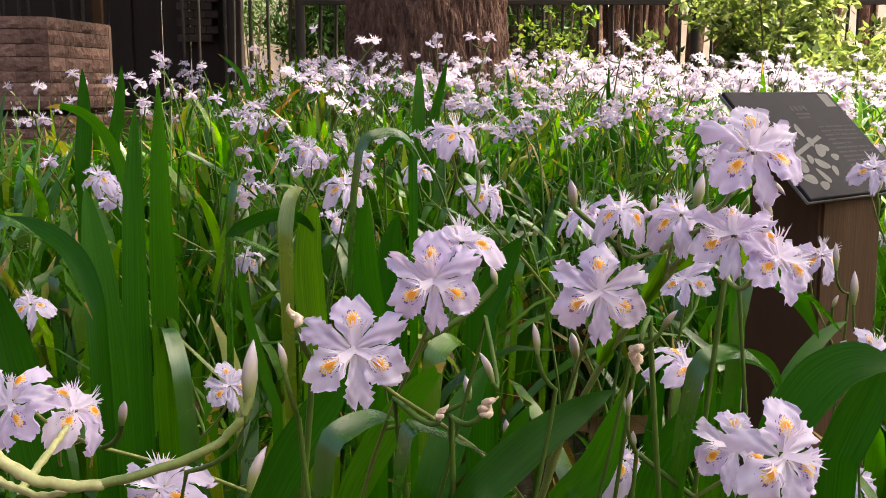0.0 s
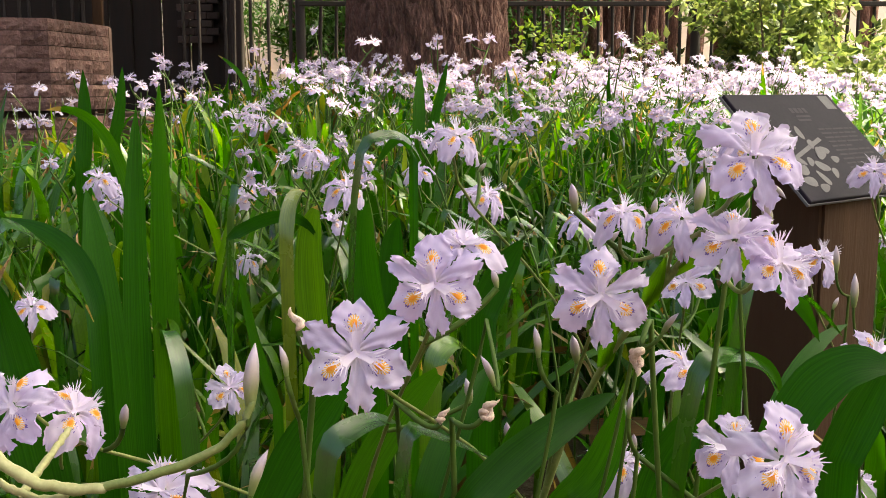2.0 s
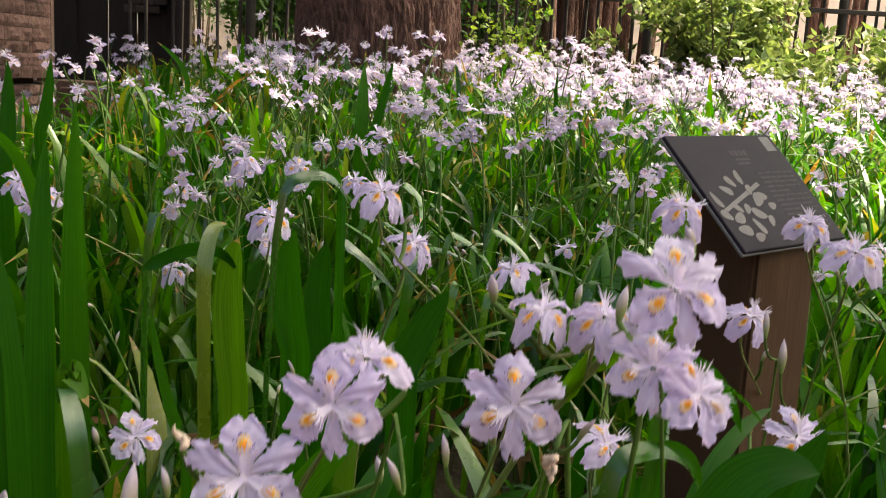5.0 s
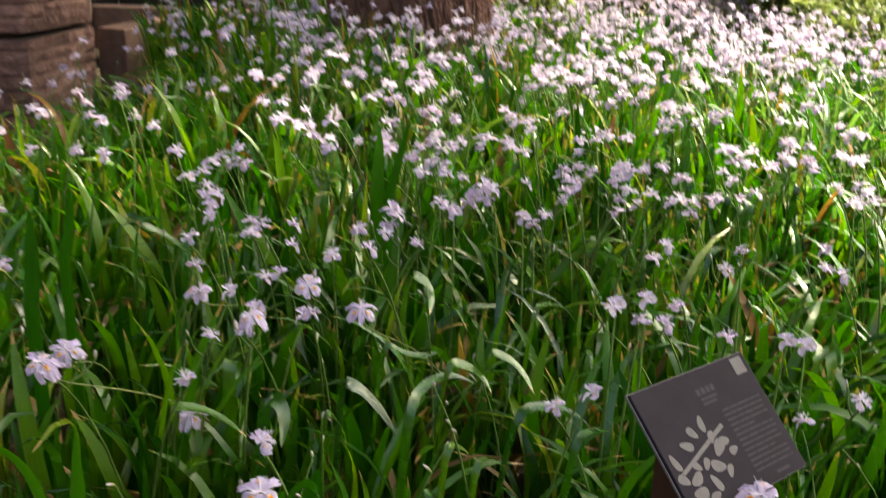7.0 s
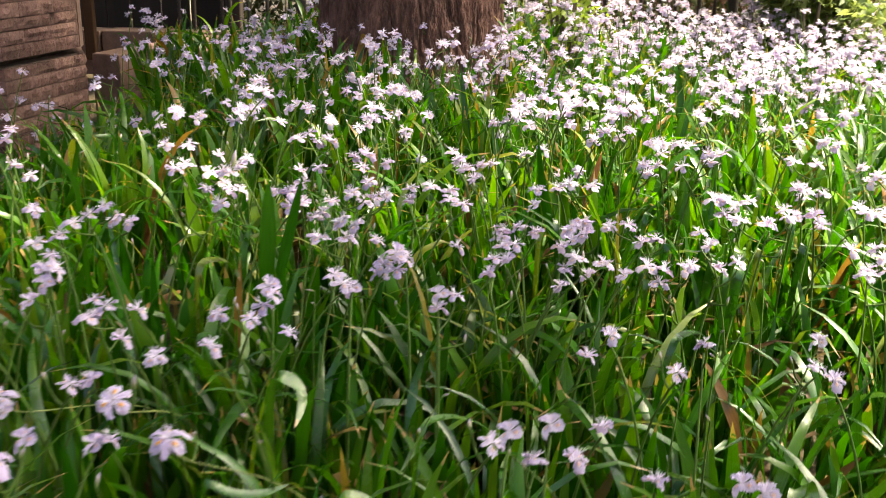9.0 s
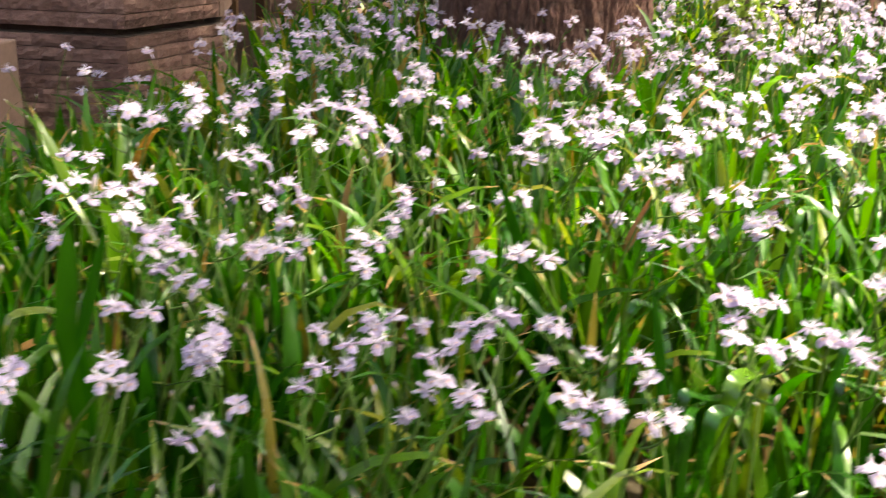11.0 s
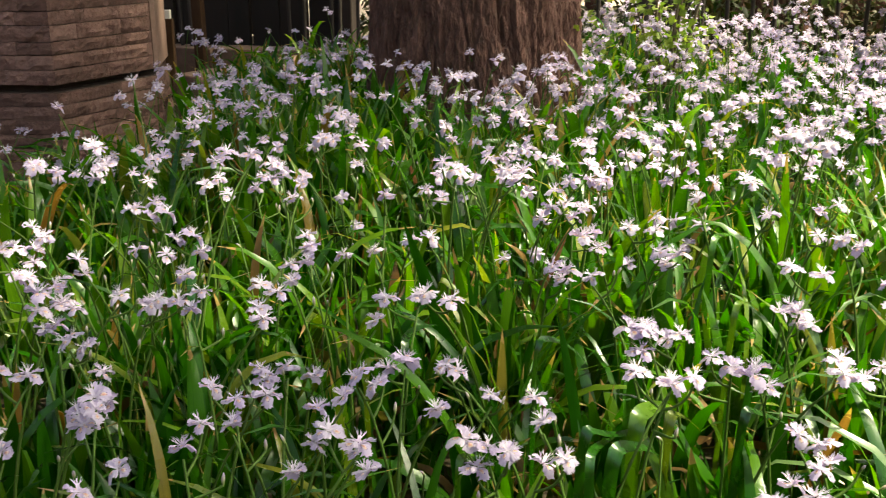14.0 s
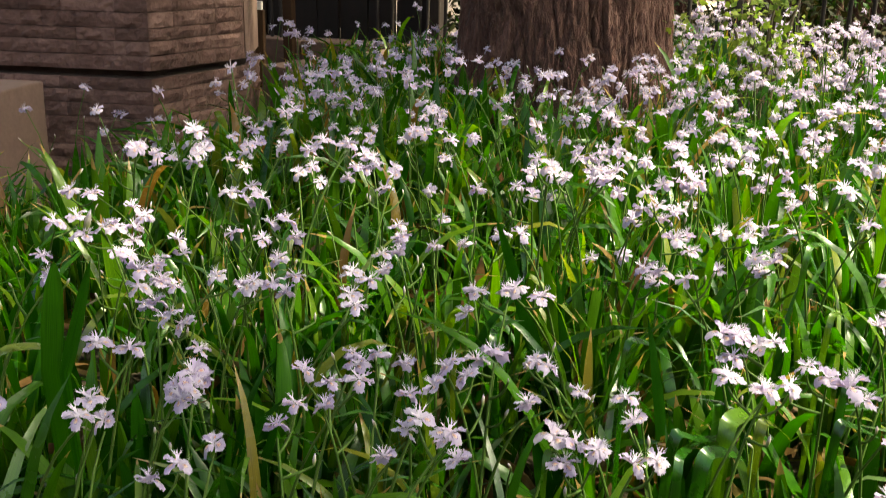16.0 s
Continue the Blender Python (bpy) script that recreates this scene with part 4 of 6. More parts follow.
# ---- irises ----
def tepal(kind, rng, nu=5, nv=6, size=1.0, droop=1.0, wide=1.0):
    """One tepal along +x from the throat. kind 0: broad outer, 1: narrower inner, 2: fringed style arm."""
    L, Wd, uo = [(0.0280, 0.0228, 0.0), (0.0300, 0.0142, 2.0), (0.0112, 0.0052, 4.0)][kind]
    L, Wd = L * size, Wd * size * (wide if kind < 2 else 1.0)
    vs = np.linspace(0, 1, nv)
    prof = [np.interp(vs, [0, 0.22, 0.38, 0.56, 0.74, 0.9, 1], [0.22, 0.46, 0.80, 1.0, 0.99, 0.82, 0.62]), np.interp(vs, [0, 0.25, 0.55, 0.8, 0.93, 1], [0.28, 0.54, 0.88, 1.0, 0.88, 0.64]), np.interp(vs, [0, 0.6, 1], [0.75, 0.8, 1.25])][kind]
    us = np.linspace(-1, 1, nu)
    V = np.zeros((nv, nu, 3))
    lift, ph, cup = rng.uniform(0.7, 1.2), rng.uniform(0, 6.28), rng.normal(0, 0.12)
    fine = nu > 10
    for i, v in enumerate(vs):
        for j, u in enumerate(us):
            side, end = abs(u) > 0.9, i == nv - 1
            teeth = 0.0
            if kind < 2 and v > 0.42:
                # small teeth on slow scallops
                teeth = ((0.0005 if fine else 0.0009) * (-1) ** (i + j) + 0.0008 * math.sin(9 * v + 5 * u + ph) + rng.normal(0, 0.00055 if fine else 0.0013)) * size
            notch = (0.09 if kind == 0 else 0.19) * L * max(0, 1 - abs(u) * 2.4) * max(0, (v - 0.8) / 0.2) if kind < 2 else 0
            x = (0.0025 if kind < 2 else -0.001) * size + v * L - 0.13 * L * u * u * v + (teeth if end else 0) - notch
            y = u * Wd * prof[i] / 2 + (math.copysign(1, u) * teeth if side else 0)
            if kind == 0:
                z = lift * L * (0.32 * v - 0.56 * droop * v ** 2.2) + 0.05 * L * (1 - abs(u)) * (1 if v < 0.7 else 0.3) + 0.0016 * size * math.exp(-((v - 0.42) / 0.16) ** 2 - (u / 0.22) ** 2) + cup * L * u * u * v
            elif kind == 1:
                z = lift * L * (0.45 * v - 0.46 * droop * v ** 2.4) - 0.12 * L * (1 - abs(u)) * v + cup * L * u * u * v
            else:
                z = lift * L * (0.22 + 0.62 * v ** 1.6) - 0.05 * L * (1 - abs(u))
            if kind < 2:
                edge = abs(u) ** 1.3 * v
                z += (0.0026 * math.sin(8 * v + 4.2 * u + ph) + 0.0020 * math.sin(19 * v - 7 * u + 2 * ph)) * size * edge
                z += 0.0007 * size * math.sin(11 * v + 6 * u + ph)
            V[i, j] = (x, y, z)
    UV = np.stack(np.broadcast_arrays(uo + 0.02 + 0.96 * (us[None] + 1) / 2, vs[:, None]), -1)
    V, F, UV = V.reshape(-1, 3), grid_faces(nv, nu), UV.reshape(-1, 2)
    if kind == 2:
        # fringe of fine tips that spreads like a comb
        base = V[-nu:]
        pieces = [(V, F, UV)]
        for k in range(13):
            q = k / 12 * 2 - 1
            b = base[min(nu - 1, int(k * nu / 13))] + rng.normal(0, 0.0004, 3) * size
            d = np.array([0.75 + rng.uniform(-0.45, 0.5), 0.95 * q + rng.normal(0, 0.2), rng.uniform(0.5, 1.5)]) * 0.0056 * size * rng.uniform(0.7, 1.15)
            s = np.array([0, 0.00048, 0]) * size
            m = b + d * 0.55 + np.array([0, 0, 0.0006])
            r = np.array([b - s, b + s, m + s * 0.8, m - s * 0.8, b + d + s * 0.15, b + d - s * 0.15])
            pieces.append((r, np.array([[0, 1, 2, 3], [3, 2, 4, 5]]), np.full((6, 2), (4.5, 0.9))))
        V, F, UV = join(pieces)
    return V, F, UV


def rz(V, a):
    c, s = math.cos(a), math.sin(a)
    return V @ np.array([[c, -s, 0], [s, c, 0], [0, 0, 1]]).T


def flower_arrays(rng, nu, nv, fringe=True):
    out = []
    for k in range(3):
        a = k * 2.0944 + rng.normal(0, 0.06)
        for kind, off in ((0, 0.0), (1, 1.0472), (2, 0.0)):
            if kind == 2 and not fringe:
                continue
            V, F, U = tepal(kind, rng, nu if kind < 2 else 3, nv if kind < 2 else 3, (1.0, 0.92, 1.35)[kind], rng.uniform(0.5, 1.6), rng.uniform(0.92, 1.3))
            V = V.copy()
            tilt = rng.normal(0.02, 0.22) if kind < 2 else rng.normal(0, 0.15)
            roll = rng.normal(0.0, 0.38) if kind < 2 else 0.0
            ct, sn, cr, sr = math.cos(tilt), math.sin(tilt), math.cos(roll), math.sin(roll)
            V = V @ np.array([[1, 0, 0], [0, cr, -sr], [0, sr, cr]]).T @ np.array([[ct, 0, sn], [0, 1, 0], [-sn, 0, ct]]).T
            V[:, 2] += rng.normal(0, 0.0012) + (0.0016 if kind == 1 else 0)
            out.append((rz(V, a + off), F, U))
    return join(out)


def tube_base(rng, L=0.016):
    return tube(bez((0, 0, 0.0005), (0, 0, -L * 0.5), (rng.normal(0, 0.002), 0, -L), n=4), [0.0008, 0.0024, 0.0016, 0.002], 6)


def bud_arrays(L=0.03, R=0.0048):
    s = np.linspace(0, 1, 8)
    return tube(np.stack([0 * s, 0.001 * np.sin(3 * s), s * L], 1), R * np.interp(s, [0, 0.15, 0.45, 0.75, 1], [0.45, 0.7, 1.0, 0.75, 0.05]), 8)


rngF = np.random.default_rng(77)
FALLS, STANDS, STYLES = [], [], []
for bank, kind, (nu, nv) in ((FALLS, 0, (17, 18)), (STANDS, 1, (13, 16)), (STYLES, 2, (5, 5))):
    for q in range(12):
        V, F, U = tepal(kind, rngF, nu, nv, 1.0, 1.0 if q < 6 else 2.1, rngF.uniform(0.86, 1.04))
        bank.append(mesh_of("tepal", V, F, M_PETAL, U))
BASES = [mesh_of("flower", *(lambda a: (a[0], a[1]))(tube_base(rngF)), M_STEM) for _ in range(2)]
FLOWERS = []
for _ in range(12):
    V, F, U = flower_arrays(rngF, 9, 9)
    FLOWERS.append(mesh_of("flower", V, F, M_PETAL_BED, U))
BUDS = []
for L, R in ((0.030, 0.0050), (0.024, 0.0045), (0.036, 0.0052)):
    V, F, U = bud_arrays(L, R)
    BUDS.append(mesh_of("bud", V, F, M_BUD, U))


def facing(at, f, spin=0.0, size=1.0):
    q = Vector(f).to_track_quat("Z", "Y").to_matrix().to_4x4()
    return Matrix.Translation(at) @ q @ Matrix.Rotation(spin, 4, "Z") @ Matrix.Scale(size, 4)


def leaf_widths(n, w):
    s = np.linspace(0, 1, n)
    return w * np.interp(s, [0, 0.12, 0.45, 0.72, 0.90, 1], [0.50, 0.74, 1.0, 0.86, 0.44, 0.02])


def leaf_path(rng, L, lean, droop, w):
    """A sword leaf: upright at first, then bending over. Returns points."""
    s = np.linspace(0, 1, 9)
    ang = lean + droop * s ** 2.2
    d = np.stack([np.sin(ang), 0 * s, np.cos(ang)], 1) * (L / 8)
    P = np.concatenate([[[0, 0, 0]], np.cumsum(d[:-1], 0)])
    return rz(P, w)


def blade(rng, fan, place, L, width, droop, knee=2.6, nu=3, n=10):
    """One blade of a fan. fan: the turn of the fan's plane; place: -1 to 1 across it. It leans within the plane and falls over towards its flat side."""
    f, nn = np.array([math.cos(fan), math.sin(fan), 0.0]), np.array([-math.sin(fan), math.cos(fan), 0.0])
    up = np.array([0, 0, 1.0])
    s = np.linspace(0, 1, n)
    phi = (0.34 * place + rng.normal(0, 0.06)) * (0.55 + 0.6 * s)
    psi = rng.normal(0, 0.09) + droop * s ** knee
    d = f * (np.sin(phi) * np.cos(psi))[:, None] + nn * np.sin(psi)[:, None] + up * (np.cos(phi) * np.cos(psi))[:, None]
    P = f * 0.016 * place + np.concatenate([np.zeros((1, 3)), np.cumsum(d[:-1] * L / (n - 1), 0)])
    return ribbon(P, leaf_widths(n, width), f * math.cos(0.34 * place) - up * math.sin(0.34 * place), nu, rng.uniform(0.03, 0.13), rng.normal(0, 0.35))


def fan_of_leaves(rng, n, tall=1.0, nu=3, lax=0.22, wide=1.0):
    """n blades from one root, all in one plane. lax: the share that bends right over. Returns a list of V, F, UV and whether it bends over."""
    fan, out = rng.uniform(0, 3.1416), []
    grown = rng.uniform(0.85, 1.1)
    for k in range(n):
        q = (k + 0.5) / n * 2 - 1
        r = rng.random()
        if r < lax:
            L, droop, knee = rng.uniform(0.36, 0.54), rng.choice([-1, 1]) * rng.uniform(1.7, 2.9), rng.uniform(1.5, 2.6)
        elif r < lax + 0.28:
            L, droop, knee = rng.uniform(0.32, 0.46), rng.choice([-1, 1]) * rng.uniform(0.6, 1.6), rng.uniform(2.0, 3.5)
        else:
            L, droop, knee = rng.uniform(0.26, 0.43) * (1.05 - 0.25 * abs(q)), rng.normal(0, 0.28), 2.0
        out.append((*blade(rng, fan + rng.normal(0, 0.12), q, L * tall * grown, wide * rng.uniform(0.016, 0.035) * (0.8 + 0.2 * tall) * (0.72 if r < lax else 1.0), droop, knee, nu), r < lax))
    return out


def random_leaf(rng, tall=1.0):
    return fan_of_leaves(rng, 1, tall)[0][:3]


HEAD = 0.45


def plant_variant(seed, n_flowers, n_buds, n_leaves):
    """An iris with its root at the origin and its highest flower at height HEAD. Returns the thing and that flower's place."""
    rng = np.random.default_rng(seed)
    p = thing("iris_plant", "", "iris")
    for V, F, U, lax in fan_of_leaves(rng, n_leaves, 0.95):
        obj("leaf", mesh_of("leaf", V - np.array([0, 0, 0.02]), F, M_LEAF_GLOSS if lax else M_LEAF, U), p)
    w = rng.uniform(0, 6.28)
    off = rng.uniform(0.05, 0.14)
    head = np.array([off * math.cos(w), off * math.sin(w), HEAD])
    stalk = bez((0, 0, -0.02), (0.01 * math.cos(w), 0.01 * math.sin(w), 0.28), (head[0] * 0.7, head[1] * 0.7, 0.40), head - np.array([0, 0, 0.015]), n=9)
    pieces = [tube(stalk, np.linspace(0.0028, 0.0015, 9), 6)]
    ends = [(head, True)]
    for k in range(n_flowers + n_buds - 1):
        i = 8 - 1 - k % 5
        a = rng.uniform(0, 6.28)
        r = rng.uniform(0.018, 0.045)
        e = stalk[i] + np.array([r * math.cos(a), r * math.sin(a), rng.uniform(0.02, 0.05)])
        pieces.append(tube(bez(stalk[i], stalk[i] + (e - stalk[i]) * np.array([0.8, 0.8, 0.2]), e - np.array([0, 0, 0.012]), n=5), np.linspace(0.0020, 0.0015, 5), 5))
        ends.append((e, k < n_flowers - 1))
    V, F, U = join(pieces)
    obj("flower_stalk", mesh_of("flower_stalk", V, F, M_STEM, U), p)
    for e, is_flower in ends:
        if is_flower:
            f = (rng.normal(0, 0.28), rng.normal(-0.12, 0.28), 1.0)
            obj("flower", FLOWERS[rng.integers(0, len(FLOWERS))], p, "", facing(e, f, rng.uniform(0, 6.28), rng.uniform(0.54, 0.72)))
        else:
            obj("bud", BUDS[rng.integers(0, 3)], p, "", facing(e - np.array([0, 0, 0.013]), (rng.normal(0, 0.3), rng.normal(0, 0.3), 1), 0, rng.uniform(0.34, 0.52)))
    return p, head


IRIS_LABEL = "iris with pale lilac fringed flowers and sword-shaped green leaves"
VARIANTS = [plant_variant(100 + i, *c) for i, c in enumerate([(1, 1, 4), (2, 1, 5), (2, 2, 4), (1, 0, 6), (3, 1, 4), (3, 2, 5), (2, 0, 5), (1, 2, 5)])]
for v, _ in VARIANTS:
    tagged(v, IRIS_LABEL, "iris", "irises in the bed")
# where the flowers of the bed stand
BED_A = [(0.30, 1.34), (0.69, 1.37), (0.62, 1.39), (0.35, 1.52), (0.40, 1.53), (0.67, 1.55), (0.45, 1.58), (0.65, 1.58), (0.49, 1.68), (-0.66, 1.69), (0.60, 1.79), (-0.71, 1.80), (0.82, 1.81), (0.04, 1.87), (-0.19, 1.87), (-0.07, 1.88), (-0.02, 1.88), (-0.26, 1.92), (0.83, 1.93), (-0.00, 1.94), (-0.38, 2.00), (0.11, 2.02), (0.25, 2.04), (0.55, 2.05), (0.33, 2.05), (0.45, 2.08), (0.19, 2.09), (0.09, 2.10), (-0.41, 2.10), (0.15, 2.11), (0.36, 2.11), (0.46, 2.12), (-0.78, 2.14), (0.72, 2.14), (0.50, 2.15), (-0.35, 2.16), (-0.48, 2.16), (0.59, 2.17), (-0.86, 2.17)]
BED_B = [(0.47, 2.18), (0.37, 2.18), (0.71, 2.19), (0.13, 2.19), (0.35, 2.21), (0.64, 2.21), (0.06, 2.22), (0.38, 2.22), (0.27, 2.22), (0.41, 2.23), (0.47, 2.23), (1.01, 2.24), (-0.17, 2.25), (0.02, 2.25), (-0.73, 2.26), (0.63, 2.27), (-0.68, 2.29), (0.58, 2.29), (-0.39, 2.30), (0.99, 2.31), (0.50, 2.32), (-0.05, 2.34), (0.06, 2.34), (0.84, 2.34), (0.55, 2.34), (0.17, 2.35), (0.27, 2.37), (0.08, 2.38), (0.94, 2.39), (1.04, 2.39), (0.91, 2.41), (-0.05, 2.41), (0.29, 2.43), (-0.18, 2.44), (-0.12, 2.45), (0.41, 2.45), (0.48, 2.47), (0.24, 2.48)]
BED_C = [(0.80, 2.48), (-0.18, 2.49), (0.84, 2.49), (0.11, 2.49), (0.07, 2.50), (0.82, 2.52), (-0.04, 2.54), (0.71, 2.54), (-0.72, 2.55), (0.06, 2.55), (-0.26, 2.56), (1.01, 2.57), (0.25, 2.58), (0.30, 2.60), (0.97, 2.60), (0.64, 2.60), (-0.03, 2.62), (1.12, 2.63), (0.43, 2.65), (0.39, 2.67), (-0.09, 2.68), (1.12, 2.68), (0.79, 2.69), (0.32, 2.69), (0.99, 2.70), (1.03, 2.71), (0.68, 2.72), (0.17, 2.73), (0.32, 2.75), (0.01, 2.76), (1.06, 2.77), (-0.27, 2.78), (-0.42, 2.78), (-0.38, 2.79), (-0.06, 2.80), (-0.18, 2.80), (0.40, 2.81), (0.11, 2.82), (0.02, 2.85), (1.03, 2.86), (0.95, 2.86), (0.72, 2.89), (-0.08, 2.89)]
BED_D = [(0.58, 2.90), (0.62, 2.90), (0.04, 2.92), (0.43, 2.92), (0.36, 2.92), (-0.17, 2.93), (0.49, 2.93), (0.83, 2.96), (0.66, 2.98), (-0.29, 2.99), (1.04, 3.00), (0.48, 3.01), (-0.16, 3.02), (0.37, 3.04), (-0.56, 3.05), (-0.04, 3.07), (0.05, 3.10), (-0.12, 3.11), (0.01, 3.14), (0.85, 3.17), (0.53, 3.18), (0.60, 3.18), (0.38, 3.22), (-0.35, 3.25), (0.08, 3.25), (0.40, 3.27), (0.66, 3.32), (0.18, 3.34), (-0.15, 3.35), (0.26, 3.35), (-0.22, 3.39), (-0.38, 3.46), (-0.34, 3.47), (-0.08, 3.47), (-0.44, 3.48), (0.03, 3.54), (0.44, 3.61), (-0.16, 3.68), (-0.47, 3.69), (-0.07, 3.70), (-0.41, 3.71), (-0.33, 3.72), (0.03, 3.73), (-0.26, 3.75), (0.08, 3.83)]
BED_E = [(0.12, 3.84), (0.14, 3.94), (-0.44, 4.00), (0.22, 4.02), (-0.02, 4.11), (0.40, 4.17), (-0.37, 4.18), (0.30, 4.19), (0.12, 4.31), (-1.19, 4.32), (-0.04, 4.34), (-0.20, 4.40), (0.01, 4.41), (0.32, 4.43), (-0.39, 4.44)]
BED_F = [(-0.45, 1.35), (-0.26, 1.32), (-0.13, 1.18), (-0.20, 1.52), (-0.20, 1.44), (-0.25, 1.57), (-0.33, 1.68), (-0.19, 1.69), (-0.13, 1.55), (-0.10, 1.69), (-0.04, 1.74), (-0.18, 1.78), (-0.27, 1.90), (-0.36, 1.93), (-0.59, 2.38), (0.25, 1.35), (0.81, 1.86), (0.52, 1.92), (0.48, 1.84), (0.52, 2.10), (1.09, 2.44), (1.00, 2.14), (0.98, 2.18), (-0.82, 2.31), (-0.64, 2.17), (0.45, 2.15), (0.67, 2.19), (0.01, 2.24), (0.06, 2.47), (0.49, 3.35), (0.64, 2.86), (0.63, 3.18), (0.92, 3.07), (1.14, 2.63)]
BED_G = [(-0.05, 2.30), (-0.05, 2.40), (0.26, 2.55), (0.10, 1.99), (0.26, 1.91), (-0.20, 2.27), (-0.34, 1.84), (-0.21, 1.67), (-0.12, 1.57), (-0.26, 1.48), (-0.34, 1.69), (-0.31, 1.63), (-0.35, 1.95), (-0.39, 2.18), (-0.36, 2.52), (0.84, 2.31), (0.42, 1.60), (0.37, 1.59), (0.54, 1.54), (0.65, 1.87), (0.46, 2.50), (-0.17, 2.38), (-0.25, 2.55), (-0.31, 2.42), (0.10, 2.35), (-0.81, 2.58), (-0.65, 2.44), (-0.85, 2.63)]
BED = [BED_A, BED_B, BED_C, BED_D, BED_E, BED_F, BED_G]
# a few that stand above the rest
TALL = {(-0.18, 2.65): 0.12, (0.12, 2.65): 0.125, (0.47, 2.66): 0.15, (-0.64, 2.34): 0.085}
BED.append(list(TALL))
rngB = np.random.default_rng(9)
placed = []
used = set()
for row in BED:
    for x, y in row:
        k = int(rngB.choice([0, 1, 2, 3, 4, 6, 7], p=[0.20, 0.16, 0.11, 0.19, 0.10, 0.14, 0.10]))
        if y < 1.9:
            k = int(rngB.choice([0, 3]))
        v, head = VARIANTS[k]
        a = rngB.uniform(0, 6.28)
        h = rz(head[None], a)[0]
        z = float(flower_top(x, y)) + rngB.normal(0, 0.020) + TALL.get((x, y), 0.0)
        m = pose(x - h[0], y - h[1], z - HEAD, 0, 0, math.degrees(a))
        if k in used:
            copy_thing(v, m)
        else:
            v.matrix_basis = m
            used.add(k)
        placed.append((x, y))
for k, (v, head) in enumerate(VARIANTS):
    if k not in used:
        v.matrix_basis = pose(0.9 + 0.1 * k, 3.4, float(ground_z(0.9, 3.4)))
        placed.append((0.9, 3.4))

# the irises close to the start of the walk, each flower built of its tepals
HEROES = [
    (-0.037, 0.407, 0.513, -0.00, -0.95, 0.30, 1.00),
    (-0.004, 0.413, 0.541, -0.10, -0.96, 0.25, 0.89),
    (0.008, 0.435, 0.554, 0.20, -0.58, 0.79, 0.80),
    (0.074, 0.465, 0.526, -0.10, -0.96, 0.25, 1.01),
    (0.123, 0.401, 0.596, 0.10, -0.78, 0.62, 0.93),
    (0.122, 0.418, 0.560, -0.21, -0.74, 0.64, 0.82),
    (0.139, 0.412, 0.551, 0.31, -0.75, 0.59, 0.81),
    (0.091, 0.508, 0.560, -0.00, -0.47, 0.88, 0.73),
    (0.122, 0.512, 0.557, 0.11, -0.52, 0.85, 0.86),
    (0.324, 0.850, 0.480, 0.21, -0.63, 0.74, 1.00),
    (0.197, 0.802, 0.469, -0.21, -0.87, 0.45, 1.00),
    (0.162, 0.653, 0.437, 0.42, -0.34, 0.84, 1.00),
]
HEROES_B = [
    (0.150, 0.495, 0.439, -0.30, -0.72, 0.63, 1.00),
    (0.138, 0.390, 0.473, 0.21, -0.87, 0.45, 1.00),
    (0.126, 0.673, 0.364, 0.41, -0.28, 0.87, 1.00),
    (0.424, 0.983, 0.223, -0.00, -0.75, 0.66, 1.00),
    (0.302, 0.684, 0.435, 0.30, -0.72, 0.63, 1.00),
    (-0.222, 0.498, 0.461, -0.41, -0.74, 0.53, 1.00),
    (-0.203, 0.533, 0.446, 0.57, -0.34, 0.75, 1.00),
    (-0.129, 0.438, 0.439, -0.00, -0.65, 0.76, 1.00),
    (-0.165, 0.750, 0.395, 0.21, -0.74, 0.64, 0.85),
    (0.010, 0.699, 0.590, 0.21, -0.38, 0.90, 0.85),
    (0.035, 0.805, 0.539, 0.33, -0.42, 0.84, 0.89),
    (-0.094, 0.967, 0.529, 0.11, -0.52, 0.85, 1.00),
]
HEROES_C = [
    (0.415, 0.969, 0.545, -0.11, -0.52, 0.85, 1.00),
    (-0.442, 1.291, 0.510, -0.00, -0.52, 0.85, 1.00),
    (-0.452, 1.404, 0.478, 0.36, -0.61, 0.70, 1.00),
    (-0.423, 1.012, 0.402, 0.21, -0.38, 0.90, 1.00),
    (-0.274, 1.390, 0.389, -0.00, -0.45, 0.89, 1.00),
    (-0.185, 1.414, 0.537, -0.00, -0.45, 0.89, 1.00),
    (-0.337, 1.718, 0.458, -0.00, -0.45, 0.89, 1.00),
    (-0.131, 1.618, 0.511, -0.00, -0.75, 0.66, 1.00),
    (-0.038, 1.550, 0.499, -0.00, -0.45, 0.89, 1.00),
    (0.113, 0.816, 0.519, -0.22, -0.29, 0.93, 0.85),
    (0.228, 0.750, 0.583, 0.10, -0.45, 0.88, 0.95),
    (0.334, 0.700, 0.563, -0.10, -0.50, 0.86, 0.95),
]
rngH = np.random.default_rng(5)


FORK = np.array([[0.100, 0.565, 0.478], [0.120, 0.531, 0.521], [0.136, 0.515, 0.550]])


